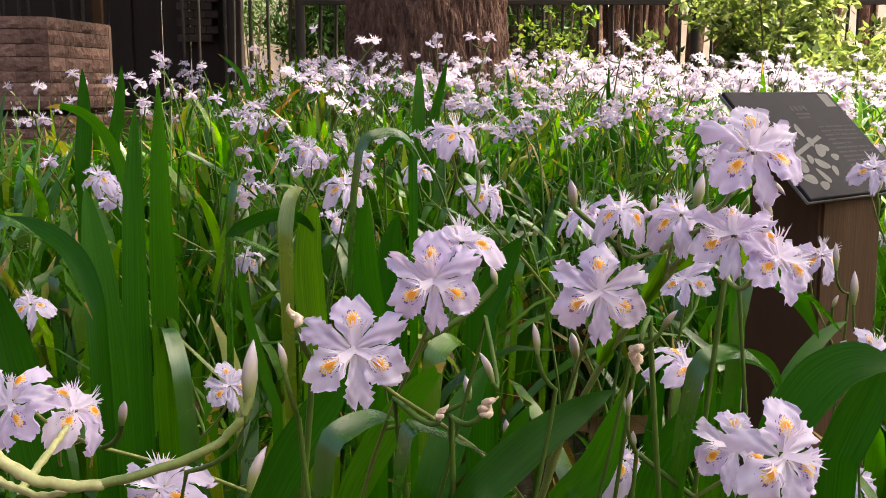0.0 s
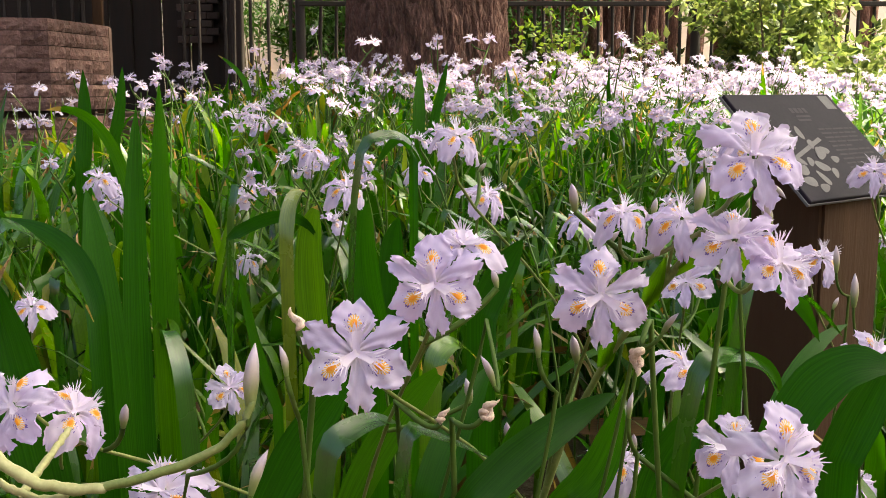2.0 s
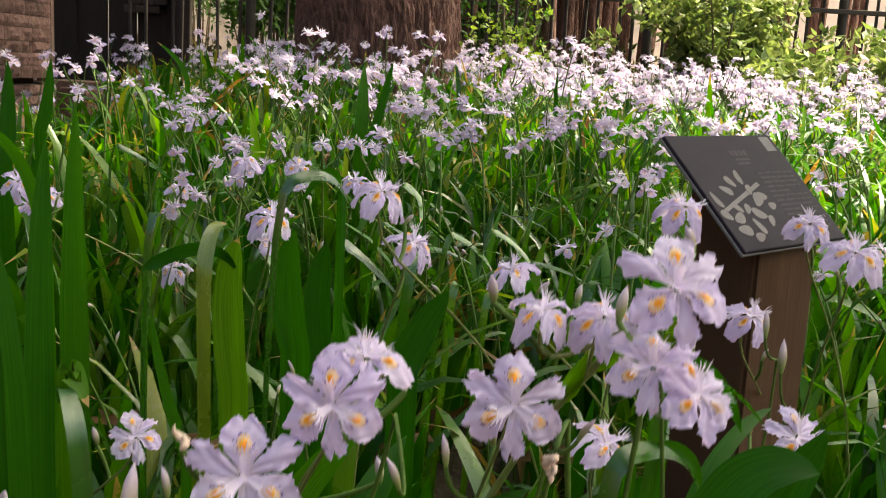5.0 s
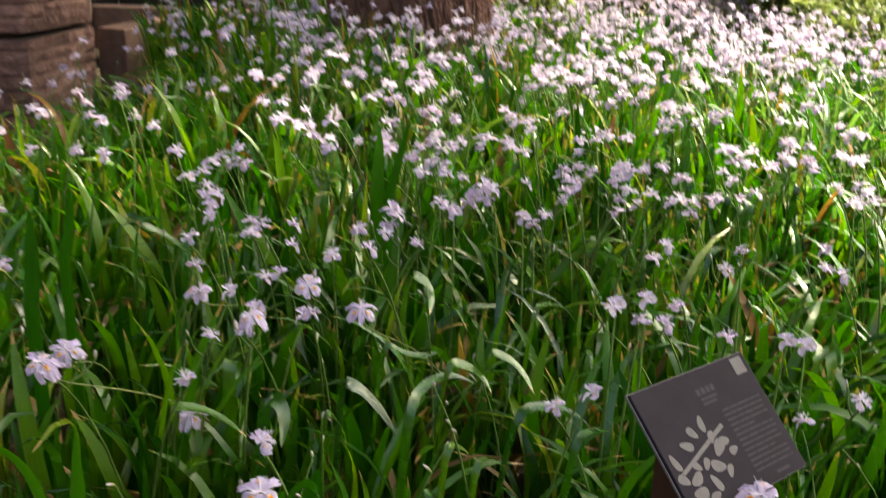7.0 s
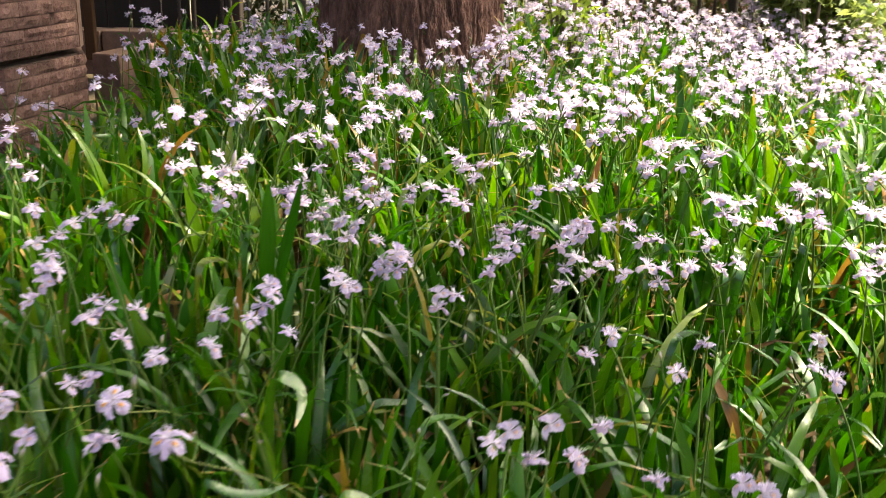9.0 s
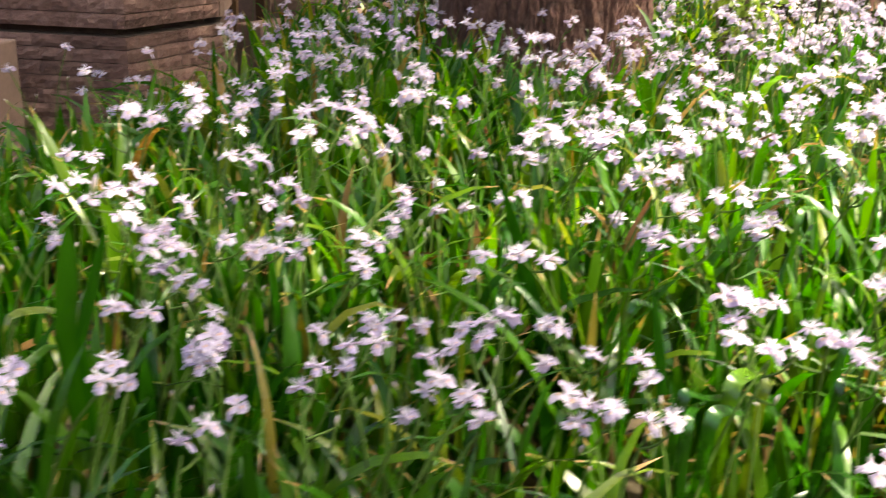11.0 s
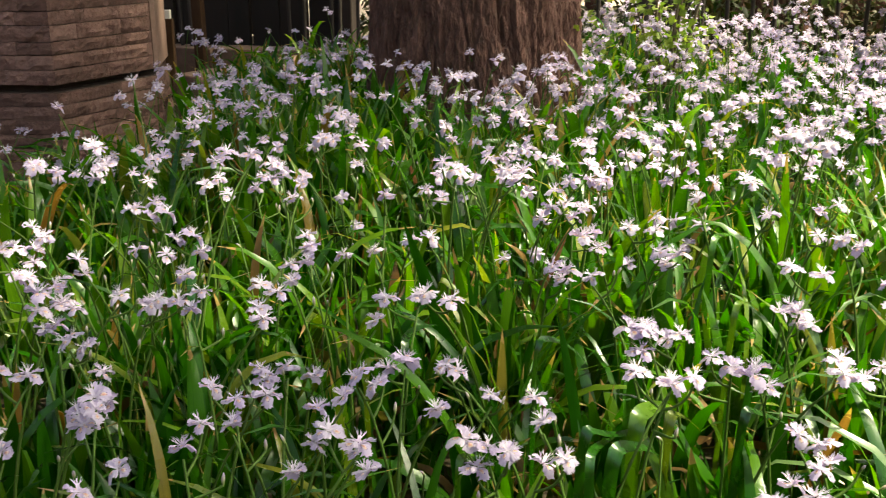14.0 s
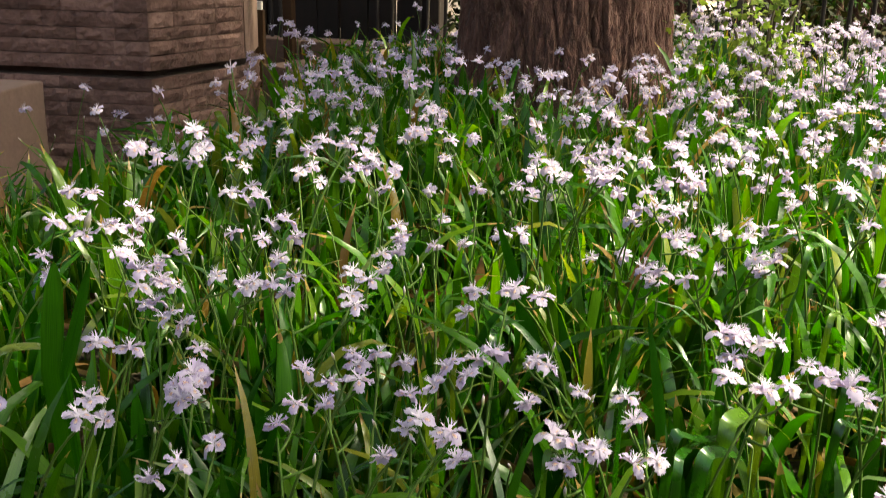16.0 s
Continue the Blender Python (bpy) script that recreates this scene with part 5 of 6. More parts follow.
def hero_iris(x, y, z, fx, fy, fz, size):
    p = thing("iris_plant", "iris with a wide open lilac flower, orange crests and purple spots", "iris", "irises in the bed")
    f = np.array([fx, fy, fz])
    fl = obj("flower", BASES[rngH.integers(0, 2)], p, "", facing((x, y, z), f, rngH.uniform(-0.15, 0.15) + math.pi / 2, 0.80 * size))
    for k in range(3):
        a = k * 2.0944 + rngH.normal(0, 0.08)
        for bank, off in ((FALLS, 0.0), (STANDS, 1.0472), (STYLES, 0.0)):
            q = int(rngH.integers(0, 6)) + (6 if fz > 0.68 else 0)
            obj("tepal", bank[q], fl, "", Matrix.Rotation(a + off, 4, "Z") @ Matrix.Rotation(rngH.normal(0.04, 0.16), 4, "Y") @ Matrix.Rotation(rngH.normal(0, 0.14), 4, "X"))
    e = np.array([x, y, z]) - f * 0.016
    gx, gy = x + rngH.uniform(-0.20, 0.22), y + rngH.uniform(0.18, 0.42)
    g = np.array([gx, gy, float(ground_z(gx, gy)) - 0.02])
    if 0.085 < x < 0.145 and 0.395 < y < 0.52 and z > 0.53:
        # these branch off the thick zigzag stalk
        g = FORK[int(rngH.integers(0, 3))]
        P = bez(g, g + (e - g) * np.array([0.2, 0.2, 0.5]), e - f * 0.02 - np.array([0, 0, 0.012]), e, n=12)
    else:
        P = bez(g, g + np.array([0, 0, (z - g[2]) * 0.75]), e - f * 0.03 - np.array([0, 0, 0.04]), e, n=12)
    V, F, U = tube(P, np.linspace(0.0014, 0.0010, 12), 8)
    obj("flower_stalk", mesh_of("flower_stalk", V, F, M_YOUNGSTEM, U), p)
    i = int(rngH.integers(6, 9))
    if rngH.random() < 0.5:
        i = 9
    b = P[i] + np.array([rngH.normal(0, 0.02), rngH.normal(0, 0.02), 0.025])
    V, F, U = tube(bez(P[i], (P[i] + b) / 2 + np.array([0.004, 0, -0.004]), b, n=5), 0.0016, 6)
    obj("branch", mesh_of("branch", V, F, M_STEM, U), p)
    obj("bud", BUDS[rngH.integers(0, 3)], p, "", facing(b, (rngH.normal(0, 0.3), rngH.normal(0, 0.3), 1), 0, rngH.uniform(0.4, 0.65)))
    g = np.array([gx, gy, float(ground_z(gx, gy)) - 0.02])
    for V, F, U, lax in fan_of_leaves(rngH, 4, 0.85, 5, 0.25):
        obj("leaf", mesh_of("leaf", V + g + np.array([0.0, 0.05, 0.0]), F, M_LEAF_GLOSS if lax else M_LEAF, U), p)


for row in HEROES + HEROES_B + HEROES_C:
    hero_iris(*row)


def hero_shoot(*leaves):
    """Long single leaves of one clump; each bends from a through b to its tip c with width w, rooted in the soil below a."""
    p = thing("iris_plant", "iris clump of broad bending green blades without a flower", "iris", "irises in the bed")
    for a, b, c, w in leaves:
        a, b, c = (np.array(q) for q in (a, b, c))
        g = np.array([a[0], a[1] + 0.03, float(ground_z(a[0], a[1])) - 0.02])
        mid = 2 * b - (a + c) / 2
        P = np.concatenate([np.linspace(g, a, 5)[:-1], bez(a, mid, c, n=14)])
        s = np.linspace(0, 1, len(P))
        side = np.cross(c - a, a - np.array([0.0, 0.0, 0.62]))
        V, F, U = ribbon(P, w * np.interp(s, [0, 0.2, 0.5, 0.8, 0.95, 1], [0.7, 0.9, 1.0, 0.75, 0.3, 0.02]), side / (np.linalg.norm(side) + 1e-9), 5, rngH.uniform(0.05, 0.14), rngH.normal(0.1, 0.5))
        obj("leaf", mesh_of("leaf", V, F, M_LEAF, U), p)


hero_shoot(
    ((-0.240, 0.713, 0.328), (-0.252, 0.733, 0.453), (-0.267, 0.748, 0.549), 0.03),
    ((-0.236, 0.759, 0.300), (-0.245, 0.786, 0.469), (-0.245, 0.808, 0.608), 0.022),
    ((-0.244, 0.868, 0.350), (-0.252, 0.892, 0.500), (-0.255, 0.913, 0.629), 0.026),
    ((-0.241, 0.587, 0.365), (-0.259, 0.598, 0.434), (-0.280, 0.610, 0.510), 0.034),
)
hero_shoot(
    ((-0.241, 0.684, 0.464), (-0.272, 0.712, 0.512), (-0.338, 0.744, 0.526), 0.016),
    ((-0.275, 0.892, 0.500), (-0.305, 0.906, 0.584), (-0.356, 0.909, 0.604), 0.012),
    ((-0.524, 1.609, 0.548), (-0.515, 1.616, 0.592), (-0.511, 1.626, 0.659), 0.02),
    ((-0.538, 1.500, 0.503), (-0.535, 1.511, 0.569), (-0.538, 1.524, 0.652), 0.024),
)
hero_shoot(
    ((-0.109, 0.587, 0.365), (-0.083, 0.595, 0.413), (-0.057, 0.600, 0.448), 0.028),
    ((0.013, 0.474, 0.417), (0.048, 0.498, 0.441), (0.094, 0.531, 0.458), 0.022),
    ((-0.113, 0.875, 0.390), (-0.121, 0.888, 0.475), (-0.113, 0.895, 0.520), 0.028),
    ((-0.070, 0.977, 0.398), (-0.081, 0.988, 0.464), (-0.075, 0.996, 0.514), 0.032),
)
hero_shoot(
    ((-0.132, 0.771, 0.371), (-0.150, 0.779, 0.424), (-0.163, 0.788, 0.482), 0.009),
    ((0.177, 0.591, 0.513), (0.204, 0.589, 0.505), (0.224, 0.584, 0.473), 0.012),
    ((0.191, 0.575, 0.413), (0.221, 0.602, 0.455), (0.261, 0.635, 0.472), 0.012),
    ((0.187, 0.528, 0.437), (0.215, 0.533, 0.470), (0.249, 0.533, 0.470), 0.028),
)
hero_shoot(
    ((0.242, 0.592, 0.393), (0.263, 0.598, 0.434), (0.284, 0.604, 0.468), 0.028),
    ((0.160, 0.582, 0.460), (0.191, 0.582, 0.460), (0.201, 0.578, 0.433), 0.009),
    ((0.073, 0.569, 0.380), (0.093, 0.573, 0.400), (0.106, 0.579, 0.440), 0.024),
    ((0.030, 0.782, 0.442), (0.043, 0.787, 0.473), (0.063, 0.792, 0.504), 0.026),
)
hero_shoot(
    ((-0.052, 2.111, 0.525), (-0.050, 2.124, 0.607), (-0.050, 2.135, 0.674), 0.03),
    ((-0.028, 2.111, 0.525), (-0.011, 2.122, 0.595), (0.009, 2.136, 0.683), 0.02),
    ((-0.027, 0.902, 0.560), (-0.040, 0.905, 0.579), (-0.063, 0.900, 0.550), 0.01),
    ((-0.425, 2.225, 0.606), (-0.443, 2.233, 0.655), (-0.493, 2.240, 0.698), 0.012),
)
hero_shoot(
    ((-0.279, 0.805, 0.271), (-0.255, 0.816, 0.337), (-0.231, 0.825, 0.393), 0.034),
    ((-0.052, 1.071, 0.351), (-0.058, 1.084, 0.430), (-0.049, 1.092, 0.485), 0.03),
    ((-0.194, 0.891, 0.490), (-0.143, 0.894, 0.510), (-0.113, 0.891, 0.490), 0.012),
    ((-0.222, 0.780, 0.433), (-0.217, 0.780, 0.429), (-0.206, 0.776, 0.407), 0.02),
)
hero_shoot(
    ((-0.008, 0.569, 0.380), (0.006, 0.595, 0.413), (0.031, 0.631, 0.447), 0.024),
    ((0.134, 0.617, 0.360), (0.155, 0.623, 0.400), (0.185, 0.627, 0.425), 0.028),
    ((-0.064, 0.664, 0.340), (-0.033, 0.673, 0.394), (0.002, 0.679, 0.433), 0.024),
    ((0.030, 0.523, 0.406), (0.037, 0.526, 0.428), (0.047, 0.530, 0.449), 0.014),
)


def silver_blades(*leaves):
    """Narrow blades of one clump that arch over a, b and c and turn their glossy upper side to the sky."""
    p = thing("arching_clump", "few arching iris blades with a silvery shine on top", "leaf clump", "arching clumps in the bed")
    for a, b, c, w in leaves:
        a, b, c = (np.array(q) for q in (a, b, c))
        d = a - b
        g = np.array([a[0] + 0.6 * d[0], a[1] + 0.05, float(ground_z(a[0], a[1])) - 0.02])
        P = np.concatenate([bez(g, np.array([a[0] + 0.3 * d[0], a[1] + 0.03, 0.5 * (g[2] + a[2])]), a, n=7)[:-1], bez(a, 2 * b - (a + c) / 2, c, n=14)])
        for _ in range(2):
            P[1:-1] = (P[:-2] + 2 * P[1:-1] + P[2:]) / 4
        run = c - a
        side = np.array([-run[1], run[0], 0.0]) / np.hypot(run[0], run[1]) + rngH.normal(0, 0.1, 3)
        side[2] += 0.35
        V, F, U = ribbon(P, w * np.interp(np.linspace(0, 1, len(P)), [0, 0.2, 0.5, 0.8, 0.95, 1], [0.7, 0.9, 1.0, 0.75, 0.3, 0.02]), side, 5, 0.08, rngH.normal(0, 0.25))
        obj("leaf", mesh_of("leaf", V, F, M_LEAF_GLOSS, U), p)


silver_blades(
    ((-0.276, 0.600, 0.544), (-0.248, 0.620, 0.526), (-0.228, 0.640, 0.472), 0.014),
    ((-0.164, 0.620, 0.427), (-0.178, 0.640, 0.465), (-0.190, 0.660, 0.450), 0.013),
    ((-0.135, 0.850, 0.486), (-0.133, 0.870, 0.527), (-0.122, 0.890, 0.533), 0.014),
)
silver_blades(
    ((0.132, 0.530, 0.471), (0.170, 0.550, 0.474), (0.199, 0.570, 0.441), 0.013),
    ((0.165, 0.550, 0.522), (0.201, 0.570, 0.510), (0.240, 0.590, 0.475), 0.011),
)
silver_blades(
    ((-0.066, 0.500, 0.434), (-0.041, 0.520, 0.446), (-0.023, 0.540, 0.436), 0.016),
    ((-0.023, 0.470, 0.462), (0.005, 0.490, 0.445), (0.029, 0.510, 0.426), 0.013),
    ((-0.010, 0.700, 0.423), (0.007, 0.720, 0.439), (0.028, 0.740, 0.416), 0.018),
)
silver_blades(
    ((-0.073, 0.800, 0.575), (-0.038, 0.820, 0.586), (-0.018, 0.840, 0.561), 0.012),
    ((-0.194, 0.900, 0.549), (-0.163, 0.920, 0.517), (-0.151, 0.940, 0.507), 0.012),
)

silver_blades(
    ((0.44, 2.652, 0.568), (0.475, 2.667, 0.539), (0.539, 2.632, 0.503), 0.016),
    ((0.637, 2.495, 0.543), (0.67, 2.55, 0.519), (0.71, 2.546, 0.487), 0.014),
    ((0.739, 2.303, 0.516), (0.771, 2.34, 0.489), (0.799, 2.413, 0.468), 0.018),
)
silver_blades(
    ((0.799, 2.337, 0.518), (0.817, 2.42, 0.498), (0.838, 2.474, 0.474), 0.024),
    ((0.838, 2.359, 0.52), (0.858, 2.403, 0.495), (0.878, 2.424, 0.467), 0.016),
    ((0.784, 2.909, 0.59), (0.81, 2.87, 0.554), (0.813, 2.815, 0.517), 0.018),
)
silver_blades(
    ((0.757, 2.24, 0.507), (0.758, 2.312, 0.486), (0.771, 2.381, 0.464), 0.012),
    ((0.78, 2.261, 0.509), (0.807, 2.325, 0.486), (0.834, 2.353, 0.459), 0.020),
    ((0.936, 2.499, 0.534), (0.96, 2.578, 0.513), (0.983, 2.626, 0.489), 0.012),
)
silver_blades(
    ((0.929, 2.395, 0.522), (0.955, 2.44, 0.496), (0.986, 2.475, 0.47), 0.014),
    ((0.782, 2.39, 0.525), (0.778, 2.399, 0.497), (0.762, 2.415, 0.469), 0.012),
    ((0.613, 2.351, 0.525), (0.605, 2.357, 0.497), (0.587, 2.373, 0.469), 0.011),
)
silver_blades(
    ((0.664, 2.357, 0.525), (0.679, 2.402, 0.5), (0.705, 2.399, 0.469), 0.018),
    ((0.459, 2.432, 0.54), (0.443, 2.532, 0.523), (0.456, 2.609, 0.502), 0.012),
    ((0.42, 2.374, 0.534), (0.432, 2.437, 0.512), (0.457, 2.47, 0.485), 0.012),
)
silver_blades(
    ((0.862, 2.928, 0.59), (0.888, 3.034, 0.569), (0.93, 3.119, 0.539), 0.012),
    ((0.908, 2.685, 0.558), (0.929, 2.757, 0.537), (0.947, 2.79, 0.51), 0.011),
    ((0.607, 2.191, 0.506), (0.619, 2.25, 0.483), (0.65, 2.279, 0.455), 0.012),
)

silver_blades(
    ((0.024, 1.792, 0.473), (0.065, 1.818, 0.445), (0.068, 1.762, 0.408), 0.022),
    ((-0.166, 1.381, 0.428), (-0.14, 1.399, 0.399), (-0.135, 1.348, 0.363), 0.024),
    ((-0.075, 1.355, 0.422), (-0.053, 1.37, 0.393), (-0.043, 1.36, 0.361), 0.020),
)
silver_blades(
    ((0.16, 1.541, 0.438), (0.209, 1.567, 0.41), (0.241, 1.526, 0.374), 0.018),
    ((0.045, 1.383, 0.422), (0.091, 1.514, 0.406), (0.146, 1.547, 0.379), 0.016),
    ((0.721, 1.614, 0.43), (0.759, 1.66, 0.405), (0.737, 1.587, 0.366), 0.024),
)
silver_blades(
    ((-0.005, 1.559, 0.445), (0.044, 1.571, 0.415), (0.087, 1.64, 0.392), 0.014),
    ((0.249, 1.695, 0.454), (0.297, 1.773, 0.433), (0.356, 1.782, 0.402), 0.013),
    ((-0.508, 1.932, 0.507), (-0.46, 1.96, 0.479), (-0.388, 1.924, 0.442), 0.016),
)
silver_blades(
    ((-0.184, 2.127, 0.521), (-0.155, 2.216, 0.502), (-0.124, 2.198, 0.468), 0.016),
    ((0.618, 1.971, 0.478), (0.682, 2.066, 0.458), (0.713, 2.041, 0.424), 0.014),
    ((0.198, 1.382, 0.417), (0.274, 1.446, 0.393), (0.325, 1.434, 0.36), 0.020),
)

silver_blades(
    ((-0.058, 1.427, 0.43), (-0.021, 1.45, 0.402), (0.03, 1.391, 0.363), 0.022),
    ((-0.293, 1.338, 0.426), (-0.244, 1.381, 0.4), (-0.188, 1.369, 0.367), 0.020),
    ((-0.233, 1.464, 0.44), (-0.23, 1.511, 0.416), (-0.232, 1.487, 0.383), 0.022),
)
silver_blades(
    ((0.097, 1.503, 0.435), (0.144, 1.538, 0.408), (0.173, 1.52, 0.375), 0.018),
    ((0.279, 1.325, 0.407), (0.328, 1.396, 0.385), (0.366, 1.417, 0.356), 0.014),
    ((0.073, 1.186, 0.396), (0.091, 1.217, 0.37), (0.095, 1.196, 0.337), 0.022),
)
silver_blades(
    ((-0.093, 1.117, 0.392), (-0.069, 1.146, 0.365), (-0.058, 1.145, 0.335), 0.018),
    ((0.098, 1.289, 0.408), (0.124, 1.33, 0.383), (0.149, 1.328, 0.352), 0.014),
    ((-0.112, 1.873, 0.488), (-0.087, 1.937, 0.465), (-0.065, 1.893, 0.429), 0.018),
)
silver_blades(
    ((0.138, 1.256, 0.403), (0.166, 1.311, 0.379), (0.189, 1.332, 0.351), 0.012),
    ((-0.46, 1.161, 0.409), (-0.454, 1.193, 0.383), (-0.442, 1.211, 0.355), 0.018),
)


def near_clump(x, y, n):
    """Low broad blades that lean sideways and back, under the nearest flowers."""
    p = thing("iris_plant", "iris clump of broad bending green blades without a flower", "iris", "irises in the bed")
    for k in range(n):
        L = rngH.uniform(0.24, 0.36)
        w = rngH.choice([0.0, math.pi]) + rngH.normal(0.25, 0.5)
        P = leaf_path(rngH, L, rngH.uniform(0.1, 0.6), rngH.uniform(0.2, 1.5), w)
        P = P + np.array([x + rngH.normal(0, 0.03), y + abs(rngH.normal(0, 0.03)), float(ground_z(x, y)) - 0.02])
        side = np.array([rngH.normal(0, 0.4), -1.0, rngH.normal(0, 0.4)])
        if rngH.random() < 0.6:
            side = np.cross(P[-1] - P[0], (0.0, 1.0, rngH.normal(0.3, 0.3)))
        V, F, U = ribbon(P, leaf_widths(9, rngH.uniform(0.018, 0.036)), side / np.linalg.norm(side), 5, rngH.uniform(0.05, 0.16), rngH.normal(0, 0.6))
        obj("leaf", mesh_of("leaf", V, F, M_LEAF, U), p)


for k in range(20):
    near_clump(-0.36 + 0.045 * k + rngH.normal(0, 0.015), rngH.uniform(0.60, 0.86), 6)


def arching_clump(x, y, n, material, label, long=(0.36, 0.52), wide=(0.011, 0.020)):
    """Long glossy blades that droop and show their upper side to the sky."""
    p = thing("arching_clump", label, "leaf clump", "arching clumps in the bed")
    for k in range(n):
        w = rngH.uniform(0, 6.283)
        P = leaf_path(rngH, rngH.uniform(*long), abs(rngH.normal(0.15, 0.12)), rngH.uniform(1.5, 2.8), w)
        P = P + np.array([x + rngH.normal(0, 0.03), y + rngH.normal(0, 0.03), float(ground_z(x, y)) - 0.02])
        side = np.array([-math.sin(w), math.cos(w), 0.0]) + rngH.normal(0, 0.12, 3)
        V, F, U = ribbon(P, leaf_widths(9, rngH.uniform(*wide)), side, 5, rngH.uniform(0.03, 0.12), rngH.normal(0, 0.35))
        obj("leaf", mesh_of("leaf", V, F, material, U), p)


for k in range(22):
    cx, cy = -0.8 + 0.12 * k + rngH.normal(0, 0.05), 0.95 + 1.45 * ((k * 0.618) % 1.0)
    if (cx - 0.40) ** 2 + (cy - 1.06) ** 2 > 0.16 ** 2 and not (cx < -0.25 and cy < 1.7):
        arching_clump(cx, cy, 5, M_LEAF_GLOSS, "clump of long glossy drooping green iris blades")
for k in range(34):
    cx, cy = -0.05 + 1.15 * ((k * 0.618 + 0.1) % 1.0), 1.7 + 0.05 * k
    if (cx - 0.40) ** 2 + (cy - 1.06) ** 2 > 0.16 ** 2:
        arching_clump(cx, cy, 5, M_LEAF_GLOSS, "clump of narrow arching iris blades with silvery shine", (0.34, 0.48), (0.009, 0.017))
for cx, cy in ((0.27, 1.42), (0.16, 1.22), (0.62, 2.2), (0.30, 2.12), (0.98, 2.15), (-0.15, 1.1), (0.86, 2.5), (0.48, 1.62), (0.66, 1.50), (0.05, 1.50), (0.55, 1.28), (0.30, 1.75), (0.12, 2.50), (0.33, 2.62), (-0.20, 2.95), (0.02, 2.70), (0.80, 2.40), (0.72, 2.30), (0.90, 2.46), (1.02, 2.58), (0.70, 2.55)):
    arching_clump(cx, cy, 4, M_DRY_LEAF, "clump of withered brown drooping iris blades", (0.26, 0.40), (0.010, 0.020))
for k in range(34):
    arching_clump(1.20 + 0.17 * (k % 5) + rngH.normal(0, 0.05), 2.4 + 0.046 * k + rngH.normal(0, 0.05), 7, M_HERB, "clump of long narrow grey-green arching blades", (0.42, 0.60), (0.010, 0.017))


def hero_bud(tip, base, bend, size=1.0, material=None):
    """A bud on a stalk that comes up from the soil through bend."""
    p = thing("iris_plant", "iris stalk with a closed pale lilac bud", "iris", "irises in the bed")
    tip, base, bend = (np.array(q) for q in (tip, base, bend))
    L = np.linalg.norm(tip - base)
    V, F, U = bud_arrays(L, L * 0.125)
    obj("bud", mesh_of("bud", V, F, material or M_BUD, U), p, "", facing(base, tip - base))
    g = np.array([bend[0] + rngH.uniform(-0.12, 0.12), bend[1] + 0.10, float(ground_z(bend[0], bend[1])) - 0.02])
    P = np.concatenate([bez(g, (g + bend) / 2 + np.array([rngH.normal(0, 0.03), 0, 0.03]), bend - np.array([0, 0, 0.02]), bend, n=9)[:-1], bez(bend, base - (tip - base) * 0.8, base + (tip - base) * 0.02, n=8)])
    V, F, U = tube(P, np.linspace(0.0012, 0.0011, len(P)), 8)
    obj("flower_stalk", mesh_of("flower_stalk", V, F, M_STEM, U), p)


hero_bud((-0.079, 0.409, 0.517), (-0.081, 0.404, 0.489), (-0.112, 0.419, 0.455))
hero_bud((-0.069, 0.409, 0.516), (-0.066, 0.407, 0.503), (-0.063, 0.423, 0.478))
hero_bud((0.018, 0.486, 0.491), (0.025, 0.483, 0.476), (0.022, 0.508, 0.504))
hero_bud((0.043, 0.469, 0.510), (0.045, 0.466, 0.495), (0.056, 0.483, 0.473))
hero_bud((0.117, 0.489, 0.512), (0.108, 0.487, 0.501), (0.101, 0.506, 0.493))
hero_bud((-0.070, 0.383, 0.480), (-0.077, 0.380, 0.462), (-0.086, 0.398, 0.447))
hero_bud((0.117, 0.489, 0.512), (0.108, 0.487, 0.501), (0.098, 0.506, 0.489))
hero_bud((0.094, 0.483, 0.473), (0.092, 0.481, 0.460), (0.100, 0.497, 0.435))
hero_bud((0.170, 0.498, 0.568), (0.159, 0.499, 0.576), (0.151, 0.519, 0.571))
hero_bud((-0.160, 2.339, 0.682), (-0.167, 2.332, 0.644), (-0.161, 2.347, 0.606))
hero_bud((0.312, 0.791, 0.500), (0.312, 0.787, 0.478), (0.330, 0.804, 0.456))
hero_bud((0.327, 0.787, 0.478), (0.326, 0.783, 0.451), (0.339, 0.798, 0.419))


